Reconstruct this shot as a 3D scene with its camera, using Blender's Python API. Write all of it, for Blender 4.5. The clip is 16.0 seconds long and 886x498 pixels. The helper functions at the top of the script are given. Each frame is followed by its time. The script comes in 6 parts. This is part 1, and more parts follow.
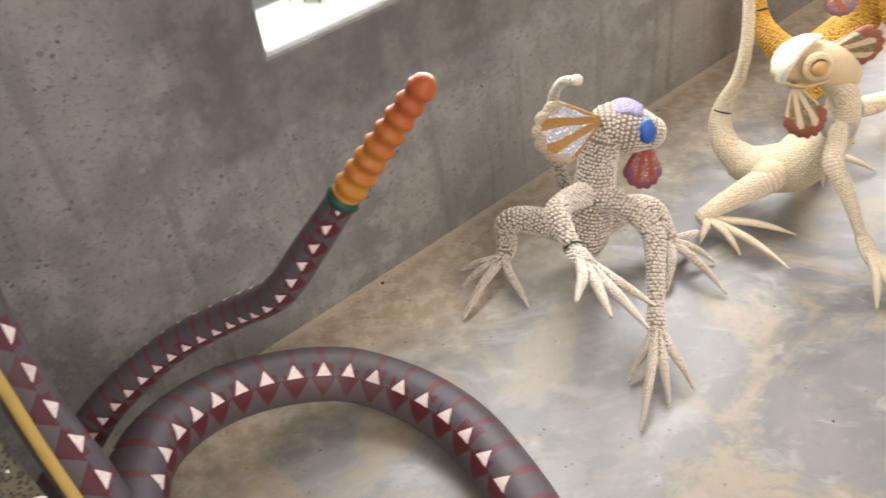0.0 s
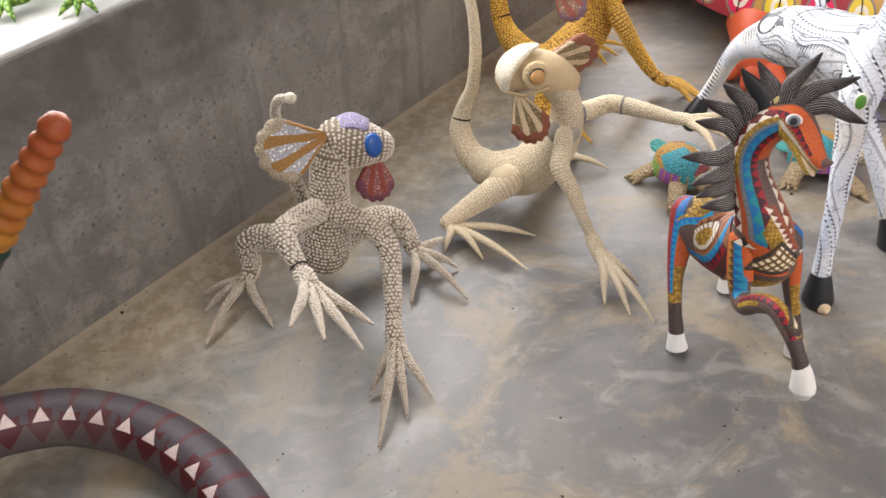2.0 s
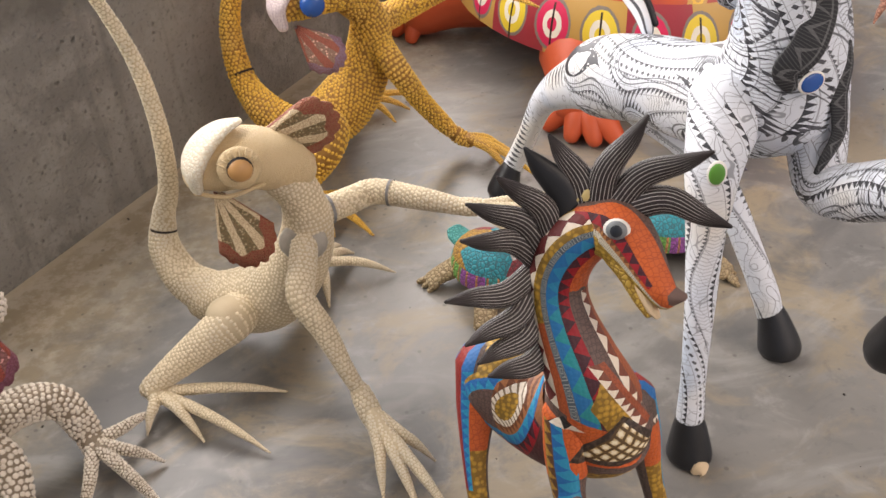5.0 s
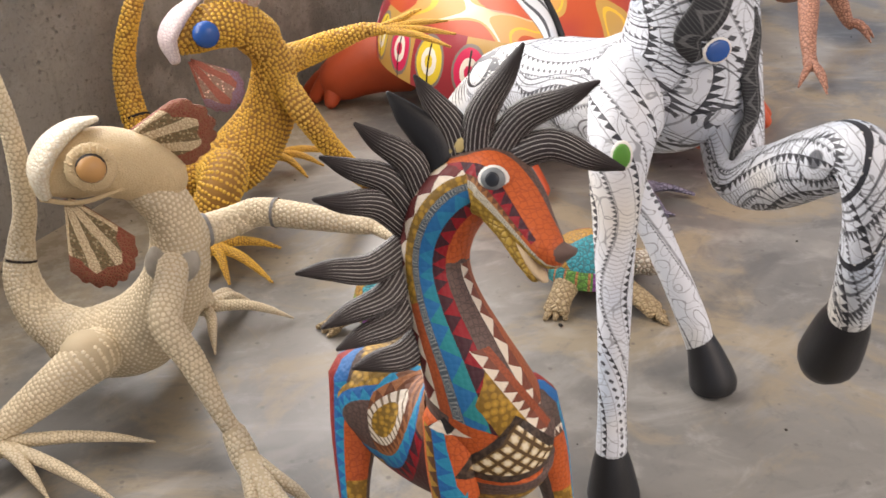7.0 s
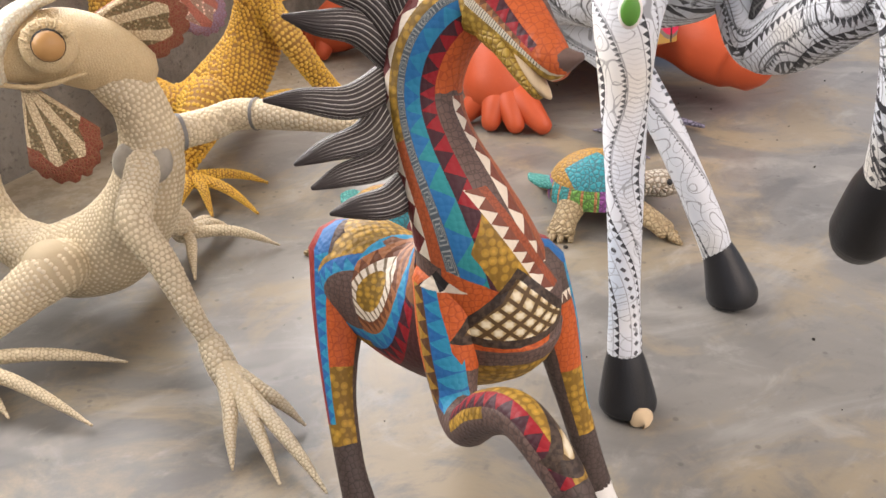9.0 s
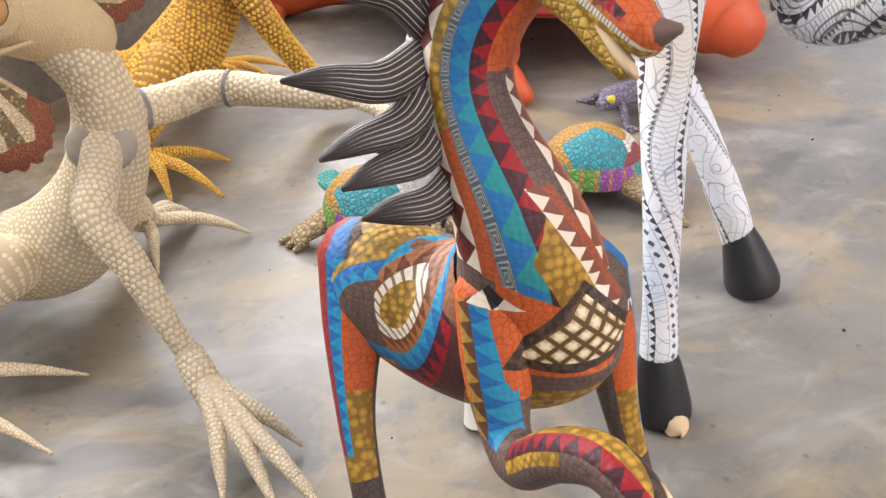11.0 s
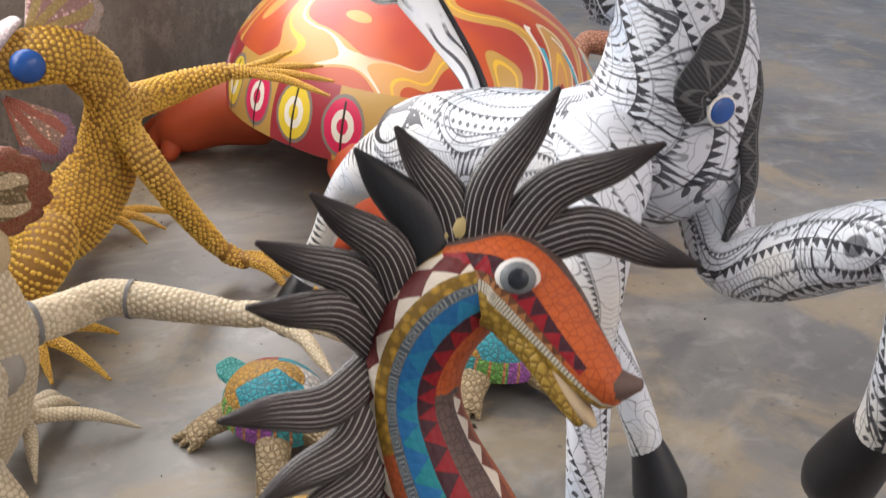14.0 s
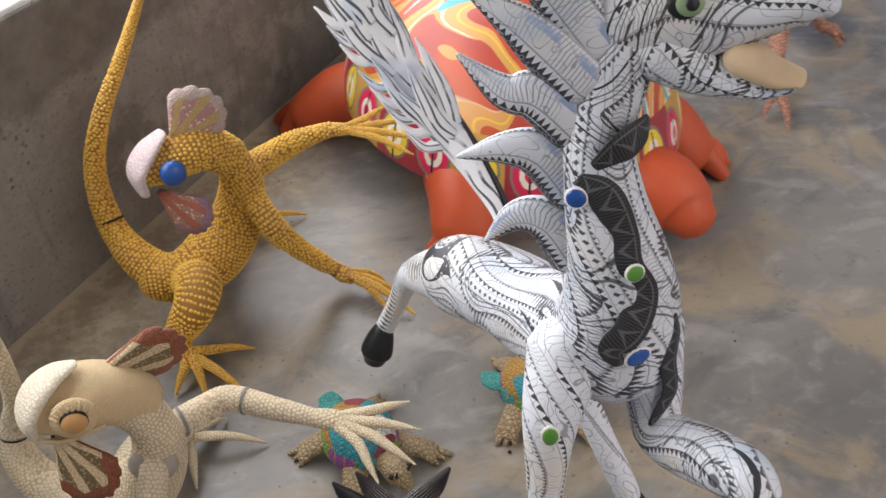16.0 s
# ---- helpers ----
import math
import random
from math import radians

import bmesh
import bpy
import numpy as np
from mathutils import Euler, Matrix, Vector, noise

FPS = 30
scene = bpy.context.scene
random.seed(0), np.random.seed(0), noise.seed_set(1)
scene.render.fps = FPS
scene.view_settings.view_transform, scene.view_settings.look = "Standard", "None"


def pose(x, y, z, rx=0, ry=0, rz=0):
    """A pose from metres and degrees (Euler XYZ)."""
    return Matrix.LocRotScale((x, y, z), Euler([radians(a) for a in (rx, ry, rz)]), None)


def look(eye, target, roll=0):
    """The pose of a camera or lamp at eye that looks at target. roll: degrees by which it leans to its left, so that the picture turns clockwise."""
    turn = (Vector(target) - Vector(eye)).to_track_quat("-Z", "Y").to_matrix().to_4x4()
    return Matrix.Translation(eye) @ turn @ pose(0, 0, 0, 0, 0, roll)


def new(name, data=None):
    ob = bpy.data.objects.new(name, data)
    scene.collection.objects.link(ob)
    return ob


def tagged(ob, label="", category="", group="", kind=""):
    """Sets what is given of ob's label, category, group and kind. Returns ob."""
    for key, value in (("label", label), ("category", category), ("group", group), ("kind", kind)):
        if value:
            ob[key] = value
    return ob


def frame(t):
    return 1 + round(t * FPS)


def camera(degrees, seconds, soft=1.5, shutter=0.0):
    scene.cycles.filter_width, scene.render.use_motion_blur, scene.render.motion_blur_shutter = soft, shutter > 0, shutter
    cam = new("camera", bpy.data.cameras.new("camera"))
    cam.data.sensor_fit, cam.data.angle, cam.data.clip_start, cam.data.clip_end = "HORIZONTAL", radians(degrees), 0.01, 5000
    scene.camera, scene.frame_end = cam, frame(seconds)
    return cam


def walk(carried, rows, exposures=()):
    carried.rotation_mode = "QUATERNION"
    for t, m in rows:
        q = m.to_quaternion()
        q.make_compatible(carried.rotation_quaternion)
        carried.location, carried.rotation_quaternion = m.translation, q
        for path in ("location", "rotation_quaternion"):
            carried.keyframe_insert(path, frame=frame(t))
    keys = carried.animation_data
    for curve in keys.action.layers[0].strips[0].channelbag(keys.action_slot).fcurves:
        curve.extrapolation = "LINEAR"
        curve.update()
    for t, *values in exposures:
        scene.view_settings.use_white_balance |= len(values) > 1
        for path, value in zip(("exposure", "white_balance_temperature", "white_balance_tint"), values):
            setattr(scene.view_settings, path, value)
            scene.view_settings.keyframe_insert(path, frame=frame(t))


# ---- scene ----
cam = camera(53.1, 16.0, soft=1.5, shutter=0.35)
S = 1.3                       # metres for one plan unit
METRES, EYE, TILT, LEAN, TURN = 2.0 * S, 1.03 * S, -39.26, 5.95, 0.0
ROWS = [
    (0.0, 0.0, 0.0, 0.0, -0.0, 0.0, 0.0),
    (0.5, 0.029, 0.0002, 0.0042, -4.08, 0.19, 2.03),
    (1.0, 0.047, 0.0021, 0.0113, -7.27, 0.26, 3.57),
    (1.5, 0.0623, 0.0011, 0.0154, -9.31, -0.02, 3.84),
    (2.0, 0.0791, 0.0008, 0.0157, -10.59, -0.71, 3.57),
    (2.5, 0.1081, 0.0156, 0.038, -11.3, -0.09, 4.11),
    (3.0, 0.1542, 0.0479, 0.0681, -10.36, -0.04, 3.02),
    (3.5, 0.1933, 0.081, 0.0886, -11.6, -1.62, 4.91),
    (4.0, 0.216, 0.1486, 0.1069, -15.47, -2.91, 8.78),
    (6.5, 0.2714, 0.2719, 0.0297, -19.74, 8.16, 10.26),
    (7.0, 0.2846, 0.2676, 0.015, -20.85, 8.59, 10.54),
    (7.5, 0.2885, 0.2716, -0.0026, -21.3, 10.01, 10.88),
    (8.0, 0.2943, 0.2835, -0.017, -21.13, 10.62, 10.8),
    (8.5, 0.295, 0.2965, -0.0259, -21.47, 10.35, 10.58),
    (9.0, 0.2954, 0.3127, -0.0357, -20.54, 9.56, 11.4),
    (11.5, 0.2831, 0.3754, -0.001, -25.79, 6.08, 12.65),
    (12.0, 0.2803, 0.3779, 0.0122, -26.16, 6.68, 11.66),
    (12.5, 0.286, 0.3735, 0.0209, -27.17, 7.29, 11.38),
    (13.0, 0.2914, 0.366, 0.0291, -28.35, 8.03, 11.56),
    (13.5, 0.2899, 0.3671, 0.037, -30.28, 9.04, 11.82),
    (14.0, 0.2839, 0.3681, 0.054, -33.15, 9.69, 12.44),
    (14.5, 0.2741, 0.3142, 0.0922, -30.86, 5.01, 12.03),
    (15.0, 0.2731, 0.2196, 0.1765, -28.66, 0.9, 10.5),
    (15.5, 0.2735, 0.1871, 0.2093, -28.16, -2.21, 12.08),
    (16.0, 0.3184, 0.1994, 0.2117, -21.7, -2.33, 10.52),
]
EXPOSURES = [(0.0, 1.45, 6950, 15), (0.5, 1.34, 6900, 15), (1.0, 1.1, 6850, 16), (1.5, 0.94, 6850, 16), (2.0, 0.88, 6900, 16), (3.0, 0.52, 7100, 17), (4.2, 0.58, 7250, 18), (6.3, 0.84, 7350, 18), (7.2, 0.76, 7350, 17), (8.5, 1.0, 7300, 15), (9.2, 1.08, 7300, 18), (12.0, 1.26, 6850, 16), (13.5, 0.82, 6850, 16), (14.0, 0.55, 7000, 16), (14.5, 0.5, 6900, 15), (15.2, 0.4, 6850, 15), (16.0, 0.28, 6900, 16)]
walk(cam, [(t, pose(0, 0, EYE, TILT, LEAN, TURN) @ pose(METRES * x, METRES * y, METRES * z, 90 + pitch, roll, yaw)) for t, x, y, z, yaw, pitch, roll in ROWS], EXPOSURES)

# ---------------------------------------------------------------- light
world = bpy.data.worlds.new("sky")
scene.world = world
world.use_nodes = True
wt = world.node_tree
sky = wt.nodes.new("ShaderNodeTexSky")
sky.sky_type, sky.sun_disc = "NISHITA", False
sky.sun_elevation, sky.sun_rotation = radians(48), radians(150)
sky.air_density, sky.dust_density = 1.0, 2.5
back = wt.nodes["Background"]
back.inputs["Strength"].default_value = 0.09
wt.links.new(sky.outputs[0], back.inputs["Color"])
sun_data = bpy.data.lights.new("sun", "SUN")
sun_data.energy, sun_data.angle, sun_data.color = 0.56, radians(40), (1.0, 0.95, 0.88)
sun = new("sun", sun_data)
sun.matrix_world = look((2.2, -3.0, 5.0), (0.6, 1.2, 0))
gap = bpy.data.lights.new("opening_daylight", "AREA")
gap.shape, gap.size, gap.size_y, gap.energy, gap.color = "RECTANGLE", 4.0, 1.4, 86.0, (0.93, 0.97, 1.0)
gap_lamp = new("opening_daylight", gap)
gap_lamp.matrix_world = pose(-0.48, 1.394, 0, 0, 0, 41.6) @ pose(2.1, 0.2, 1.36, -90, 0, 0)


# ---------------------------------------------------------------- node arithmetic
class Val:
    """A socket or a number in a node tree, with arithmetic."""

    def __init__(self, nt, s):
        self.nt, self.s = nt, s

    def do(self, op, *others):
        n = self.nt.nodes.new("ShaderNodeMath")
        n.operation = op
        for i, v in enumerate((self, *others)):
            put(self.nt, v, n.inputs[i])
        return Val(self.nt, n.outputs[0])

    def __add__(self, o): return self.do("ADD", o)
    def __sub__(self, o): return self.do("SUBTRACT", o)
    def __mul__(self, o): return self.do("MULTIPLY", o)
    def __truediv__(self, o): return self.do("DIVIDE", o)
    def gt(self, o): return self.do("GREATER_THAN", o)
    def lt(self, o): return self.do("LESS_THAN", o)
    def fract(self): return self.do("FRACT")
    def floor(self): return self.do("FLOOR")
    def mag(self): return self.do("ABSOLUTE")
    def sin(self): return self.do("SINE")
    def root(self): return self.do("SQRT")
    def least(self, o): return self.do("MINIMUM", o)
    def most(self, o): return self.do("MAXIMUM", o)
    def flip(self): return (self * -1.0) + 1.0
    def between(self, a, b): return self.gt(a) * self.lt(b)


def put(nt, v, inp):
    if isinstance(v, Val):
        nt.links.new(v.s, inp)
    elif isinstance(v, tuple):
        inp.default_value = (*v, 1.0) if len(v) == 3 else v
    elif inp.type == "RGBA":
        inp.default_value = (v, v, v, 1.0)
    else:
        inp.default_value = v


class Mat:
    """A principled material under construction."""

    def __init__(self, name, rough=0.6, spec=0.4, metal=0.0):
        self.m = bpy.data.materials.new(name)
        self.m.use_nodes = True
        self.nt = self.m.node_tree
        self.b = self.nt.nodes["Principled BSDF"]
        self.b.inputs["Roughness"].default_value = rough
        self.b.inputs["Specular IOR Level"].default_value = spec
        self.b.inputs["Metallic"].default_value = metal
        tc = self.nt.nodes.new("ShaderNodeTexCoord")
        self.obj, self.uvs = Val(self.nt, tc.outputs["Object"]), Val(self.nt, tc.outputs["UV"])

    def split(self, v):
        n = self.nt.nodes.new("ShaderNodeSeparateXYZ")
        put(self.nt, v, n.inputs[0])
        return [Val(self.nt, o) for o in n.outputs]

    def join(self, x, y, z=0.0):
        n = self.nt.nodes.new("ShaderNodeCombineXYZ")
        for i, v in enumerate((x, y, z)):
            put(self.nt, v, n.inputs[i])
        return Val(self.nt, n.outputs[0])

    def scaled(self, v, k):
        n = self.nt.nodes.new("ShaderNodeVectorMath")
        n.operation = "MULTIPLY"
        put(self.nt, v, n.inputs[0])
        n.inputs[1].default_value = k if isinstance(k, tuple) else (k, k, k)
        return Val(self.nt, n.outputs[0])

    def far(self, v, p):
        n = self.nt.nodes.new("ShaderNodeVectorMath")
        n.operation = "DISTANCE"
        put(self.nt, v, n.inputs[0])
        n.inputs[1].default_value = p
        return Val(self.nt, n.outputs["Value"])

    def noise(self, scale, detail=4.0, rough=0.55, v=None, warp=0.0):
        n = self.nt.nodes.new("ShaderNodeTexNoise")
        put(self.nt, v or self.obj, n.inputs["Vector"])
        n.inputs["Scale"].default_value, n.inputs["Detail"].default_value = scale, detail
        n.inputs["Roughness"].default_value, n.inputs["Distortion"].default_value = rough, warp
        return Val(self.nt, n.outputs[0])

    def cells(self, scale, feature="F1", v=None, rand=1.0, out="Distance"):
        n = self.nt.nodes.new("ShaderNodeTexVoronoi")
        n.feature = feature
        put(self.nt, v or self.obj, n.inputs["Vector"])
        n.inputs["Scale"].default_value, n.inputs["Randomness"].default_value = scale, rand
        return Val(self.nt, n.outputs[out])

    def wave(self, scale, warp, detail=2.0, v=None, dscale=1.0):
        n = self.nt.nodes.new("ShaderNodeTexWave")
        put(self.nt, v or self.obj, n.inputs["Vector"])
        n.inputs["Scale"].default_value, n.inputs["Distortion"].default_value = scale, warp
        n.inputs["Detail"].default_value, n.inputs["Detail Scale"].default_value = detail, dscale
        return Val(self.nt, n.outputs["Fac"])

    def mix(self, f, a, b):
        n = self.nt.nodes.new("ShaderNodeMix")
        n.data_type = "RGBA"
        put(self.nt, f, n.inputs[0])
        put(self.nt, a, n.inputs[6])
        put(self.nt, b, n.inputs[7])
        return Val(self.nt, n.outputs[2])

    def step(self, v, lo, hi):
        n = self.nt.nodes.new("ShaderNodeMapRange")
        n.interpolation_type = "SMOOTHSTEP"
        put(self.nt, v, n.inputs[0])
        n.inputs[1].default_value, n.inputs[2].default_value = lo, hi
        return Val(self.nt, n.outputs[0])

    def island(self):
        return Val(self.nt, self.nt.nodes.new("ShaderNodeNewGeometry").outputs["Random Per Island"])

    def done(self, colour, bump=None, depth=0.001, strength=0.6, rough=None):
        put(self.nt, colour, self.b.inputs["Base Color"])
        if rough is not None:
            put(self.nt, rough, self.b.inputs["Roughness"])
        if bump is not None:
            n = self.nt.nodes.new("ShaderNodeBump")
            n.inputs["Strength"].default_value, n.inputs["Distance"].default_value = strength, depth
            put(self.nt, bump, n.inputs["Height"])
            self.nt.links.new(n.outputs[0], self.b.inputs["Normal"])
        return self.m


# ---------------------------------------------------------------- materials
def beads(name, top, gap, size, uneven=0.25, rough=0.55, depth=0.0025, top2=None, gap_lo=0.0, gap_hi=0.17, stain=None):
    """Small raised painted dots packed over carved wood."""
    a = Mat(name, rough)
    d = a.cells(1.0 / size, "DISTANCE_TO_EDGE", rand=0.6)
    f = a.step(d, gap_lo, gap_hi).flip()
    tint = a.mix(a.noise(14.0, 3.0), top, top2 or tuple(c * 0.78 for c in top))
    tint = a.mix(a.step(a.noise(60.0), 0.45, 0.75) * uneven, tint, tuple(c * 0.6 for c in top))
    if stain:
        tint = a.mix(a.step(a.noise(9.0, 3.0), 0.47, 0.62) * 0.6, tint, stain)
    relief = a.step(d, 0.0, 0.32)
    return a.done(a.mix(f, tint, gap), relief, depth, 0.9)


def plain(name, colour, rough=0.6, grain=30.0, amount=0.25, bump=0.0006, metal=0.0):
    a = Mat(name, rough, metal=metal)
    n = a.noise(grain, 5.0)
    c = a.mix(a.step(n, 0.35, 0.75) * amount, colour, tuple(v * 0.55 for v in colour))
    return a.done(c, a.noise(grain * 8, 3.0), bump, 0.5)


def fan_stripes(name, cols, edge, count, gap, bead=0.006, rim=0.84):
    """A fan: drops that spread from its root over a pale ground, dotted, with a broad uneven rim."""
    a = Mat(name, 0.6)
    x, y, _ = a.split(a.uvs)
    k = ((x + 1.0) * 0.5 * count + (a.noise(14.0) - 0.5) * 0.35).fract()
    d = a.cells(1.0 / bead, "DISTANCE_TO_EDGE")
    dot = a.mix(a.cells(0.8 / bead).lt(0.34), cols[1], tuple(min(1.0, c * 2.2 + 0.08) for c in cols[1]))
    drop = (k - 0.5).mag().lt(a.step(y, 0.05, 0.55) * 0.27)
    c = a.mix(drop, cols[0], dot)
    c = a.mix((y + (a.noise(22.0) - 0.5) * 0.16 + (k - 0.5).mag() * -0.22 + x.mag() * 0.14).gt(rim), c, edge)
    return a.done(a.mix(a.step(d, 0.0, 0.14).flip() * 0.6, c, gap), a.step(d, 0.0, 0.3), 0.002, 0.8)


def concrete_floor():
    a = Mat("trowelled_concrete_floor", 0.42, 0.6)
    big, mid, fine = a.noise(1.3, 6.0, 0.6, warp=0.6), a.noise(3.6, 9.0, 0.68, warp=0.9), a.noise(38.0, 6.0, 0.6)
    c = a.mix(a.step(big, 0.35, 0.65), (0.122, 0.119, 0.113), (0.222, 0.211, 0.192))
    streak = a.noise(7.0, 6.0, 0.6, v=a.scaled(a.obj, (0.35, 0.75, 1.0)), warp=0.9)
    c = a.mix(a.step(streak, 0.52, 0.70) * 0.65, c, (0.348, 0.340, 0.316))
    c = a.mix(a.step(streak, 0.30, 0.44).flip() * 0.65, c, (0.087, 0.085, 0.082))
    c = a.mix(a.step(mid, 0.47, 0.62) * 0.7, c, (0.310, 0.248, 0.160))
    wisp = a.noise(13.0, 7.0, 0.68, v=a.scaled(a.obj, (0.8, 1.15, 1.0)), warp=0.7)
    c = a.mix(a.step(wisp, 0.52, 0.72) * 0.36, c, (0.400, 0.387, 0.359))
    c = a.mix(a.step(wisp, 0.32, 0.44).flip() * 0.42, c, (0.113, 0.112, 0.111))
    # arcs left by the trowel
    x, y, _ = a.split(a.obj)
    swing = (((x - 0.2) * (x - 0.2) + (y + 0.6) * (y + 0.6)).root() * 19.0 + a.noise(2.4, 3.0) * 9.0).sin()
    arc = a.step(swing, 0.86, 1.0) * a.step(a.noise(5.0, 4.0), 0.5, 0.62)
    c = a.mix(arc * 0.35, c, (0.365, 0.344, 0.308))
    # dusty, ochre-stained strip along the foot of the wall
    off = x * 0.664 - y * 0.748 + 1.360 + (a.noise(6.0, 7.0, 0.65) - 0.5) * 0.55
    dust = a.mix(a.step(a.noise(22.0, 6.0, 0.7), 0.42, 0.60), (0.40, 0.325, 0.215), (0.55, 0.485, 0.38))
    c = a.mix(a.step(off, 0.08, 0.38).flip() * 0.85, c, dust)
    c = a.mix(a.step(x * 0.664 - y * 0.748 + 1.360 + (a.noise(30.0, 3.0) - 0.5) * 0.02, 0.008, 0.030).flip() * 0.75, c, (0.52, 0.45, 0.33))
    c = a.mix(a.step(fine, 0.60, 0.72) * 0.3, c, (0.096, 0.092, 0.089))
    c = a.mix(a.step(a.cells(26.0), 0.06, 0.12).flip() * 0.5, c, (0.070, 0.065, 0.060))
    r = (mid * 0.35) + 0.13 + (fine * 0.12)
    return a.done(c, mid * 0.6 + fine * 0.4, 0.0022, 0.4, r)


def concrete_wall():
    a = Mat("rough_cement_plaster", 0.85, 0.25)
    s, _, z = a.split(a.obj)
    n1, n2, n3 = a.noise(2.2, 6.0, 0.6, warp=0.5), a.noise(11.0, 7.0, 0.65), a.noise(95.0, 5.0, 0.7)
    c = a.mix(a.step(n1, 0.32, 0.68), (0.175, 0.163, 0.145), (0.29, 0.272, 0.245))
    c = a.mix(a.step(n2, 0.46, 0.62) * 0.7, c, (0.33, 0.31, 0.275))
    c = a.mix(a.step(n3, 0.53, 0.66) * 0.5, c, (0.09, 0.085, 0.078))
    streak = a.noise(6.0, 5.0, 0.6, v=a.scaled(a.obj, (3.0, 1.0, 0.35)))
    c = a.mix(a.step(streak, 0.54, 0.68) * 0.32, c, (0.11, 0.105, 0.10))
    pit = a.step(a.cells(42.0) + (n3 - 0.5) * 0.4, 0.06, 0.20).flip() * a.step(n2, 0.42, 0.56)
    c = a.mix(pit * 0.22, c, (0.07, 0.066, 0.06))
    # smoother, darker plaster worked along the sill and up the jamb
    wob = (a.noise(5.0, 4.0) - 0.5) * 0.10
    band = a.step(((z * -1.0) + 0.624 + wob * 1.6), 0.15, 0.20).flip() * a.step(s + wob, -0.08, -0.03)
    jamb = a.step(s + wob, -0.03, 0.01) * a.step(s, 0.135, 0.15).flip() * z.gt(0.5)
    f = band.most(jamb)
    c = a.mix(f * 0.78, c, a.mix(a.step(n2, 0.35, 0.65), (0.105, 0.096, 0.083), (0.165, 0.152, 0.132)))
    # old mark where a second pour begins
    c = a.mix(a.step((s - 1.33).mag(), 0.0, 0.02).flip() * 0.3, c, (0.1, 0.095, 0.09))
    h = (n3 * 0.7 + n2 - pit * 0.8) * (f * -0.7 + 1.0)
    return a.done(c, h, 0.009, 0.85)


def scale_paint(name, pale, deep, rough=0.5, stain=None, gain=0.55):
    """Paint on raised scales, each one a little different."""
    a = Mat(name, rough)
    c = a.mix(a.island() * gain, pale, deep)
    c = a.mix(a.step(a.noise(10.0, 3.0), 0.42, 0.68) * 0.5, c, stain or deep)
    return a.done(c, a.noise(300.0, 2.0), 0.0004, 0.4)


M = {}
M["grey_scale"] = scale_paint("grey_white_scales", (0.66, 0.595, 0.50), (0.47, 0.40, 0.31), stain=(0.54, 0.46, 0.35))
M["grey_skin"] = plain("brown_grey_skin", (0.20, 0.155, 0.108), 0.7, 40.0, 0.3)
M["cream_scale"] = scale_paint("cream_scales", (0.73, 0.625, 0.44), (0.57, 0.47, 0.31), stain=(0.50, 0.45, 0.37), gain=0.4)
M["cream_skin"] = plain("dull_cream_skin", (0.50, 0.405, 0.265), 0.65, 24.0, 0.3)
M["gold_scale"] = scale_paint("golden_scales", (0.80, 0.49, 0.075), (0.60, 0.335, 0.04), stain=(0.66, 0.41, 0.12), gain=0.5)
M["gold_skin"] = plain("amber_skin", (0.34, 0.165, 0.034), 0.6, 24.0, 0.3)
M["floor"] = concrete_floor()
M["wall"] = concrete_wall()
M["sill"] = plain("pale_cement_sill", (0.46, 0.45, 0.43), 0.8, 9.0, 0.4, 0.002)
M["roof"] = plain("added_ceiling_paint", (0.55, 0.53, 0.50), 0.8, 3.0, 0.3, 0.002)
M["grey_bead"] = beads("grey_white_beads", (0.69, 0.62, 0.525), (0.27, 0.21, 0.145), 0.0088, depth=0.004, gap_hi=0.185)
M["pink_bead"] = beads("dusty_pink_beads", (0.55, 0.27, 0.18), (0.20, 0.09, 0.06), 0.011)
M["green_bead"] = beads("leaf_green_beads", (0.14, 0.36, 0.05), (0.03, 0.11, 0.02), 0.012, top2=(0.35, 0.47, 0.07))
M["violet_bead"] = beads("grey_violet_beads", (0.24, 0.215, 0.30), (0.08, 0.07, 0.10), 0.01)
M["sand_bead"] = beads("sand_coloured_beads", (0.50, 0.38, 0.22), (0.24, 0.17, 0.09), 0.008)
M["white"] = plain("hoof_white", (0.78, 0.76, 0.72), 0.5, 40.0, 0.12)
M["cream_face"] = beads("cream_face_dots", (0.70, 0.535, 0.31), (0.55, 0.40, 0.22), 0.0034, depth=0.0007, gap_hi=0.12)
M["cream_white"] = beads("cream_white_dots", (0.84, 0.78, 0.64), (0.62, 0.52, 0.36), 0.006, depth=0.001)
M["blush"] = beads("blush_white_dots", (0.80, 0.68, 0.66), (0.52, 0.40, 0.42), 0.006, depth=0.001)
M["black"] = plain("black_paint", (0.014, 0.014, 0.016), 0.42, 50.0, 0.3)
M["eye_blue"] = plain("blue_gloss", (0.018, 0.09, 0.33), 0.25, 30.0, 0.2)
M["eye_tan"] = plain("tan_gloss", (0.50, 0.27, 0.10), 0.4, 30.0, 0.2)
M["eye_green"] = plain("green_gloss", (0.10, 0.30, 0.05), 0.4, 30.0, 0.2)
M["bare_wood"] = plain("bare_carved_wood", (0.66, 0.50, 0.32), 0.7, 22.0, 0.3)
M["turtle_red"] = plain("vermilion_paint", (0.53, 0.085, 0.028), 0.5, 12.0, 0.3, 0.001)
M["slit"] = plain("dark_slit", (0.02, 0.015, 0.012), 0.7)
M["fan_grey"] = fan_stripes("fan_ochre_silver", [(0.43, 0.21, 0.045), (0.52, 0.55, 0.60)], (0.5, 0.42, 0.30), 3.0, (0.20, 0.13, 0.07))
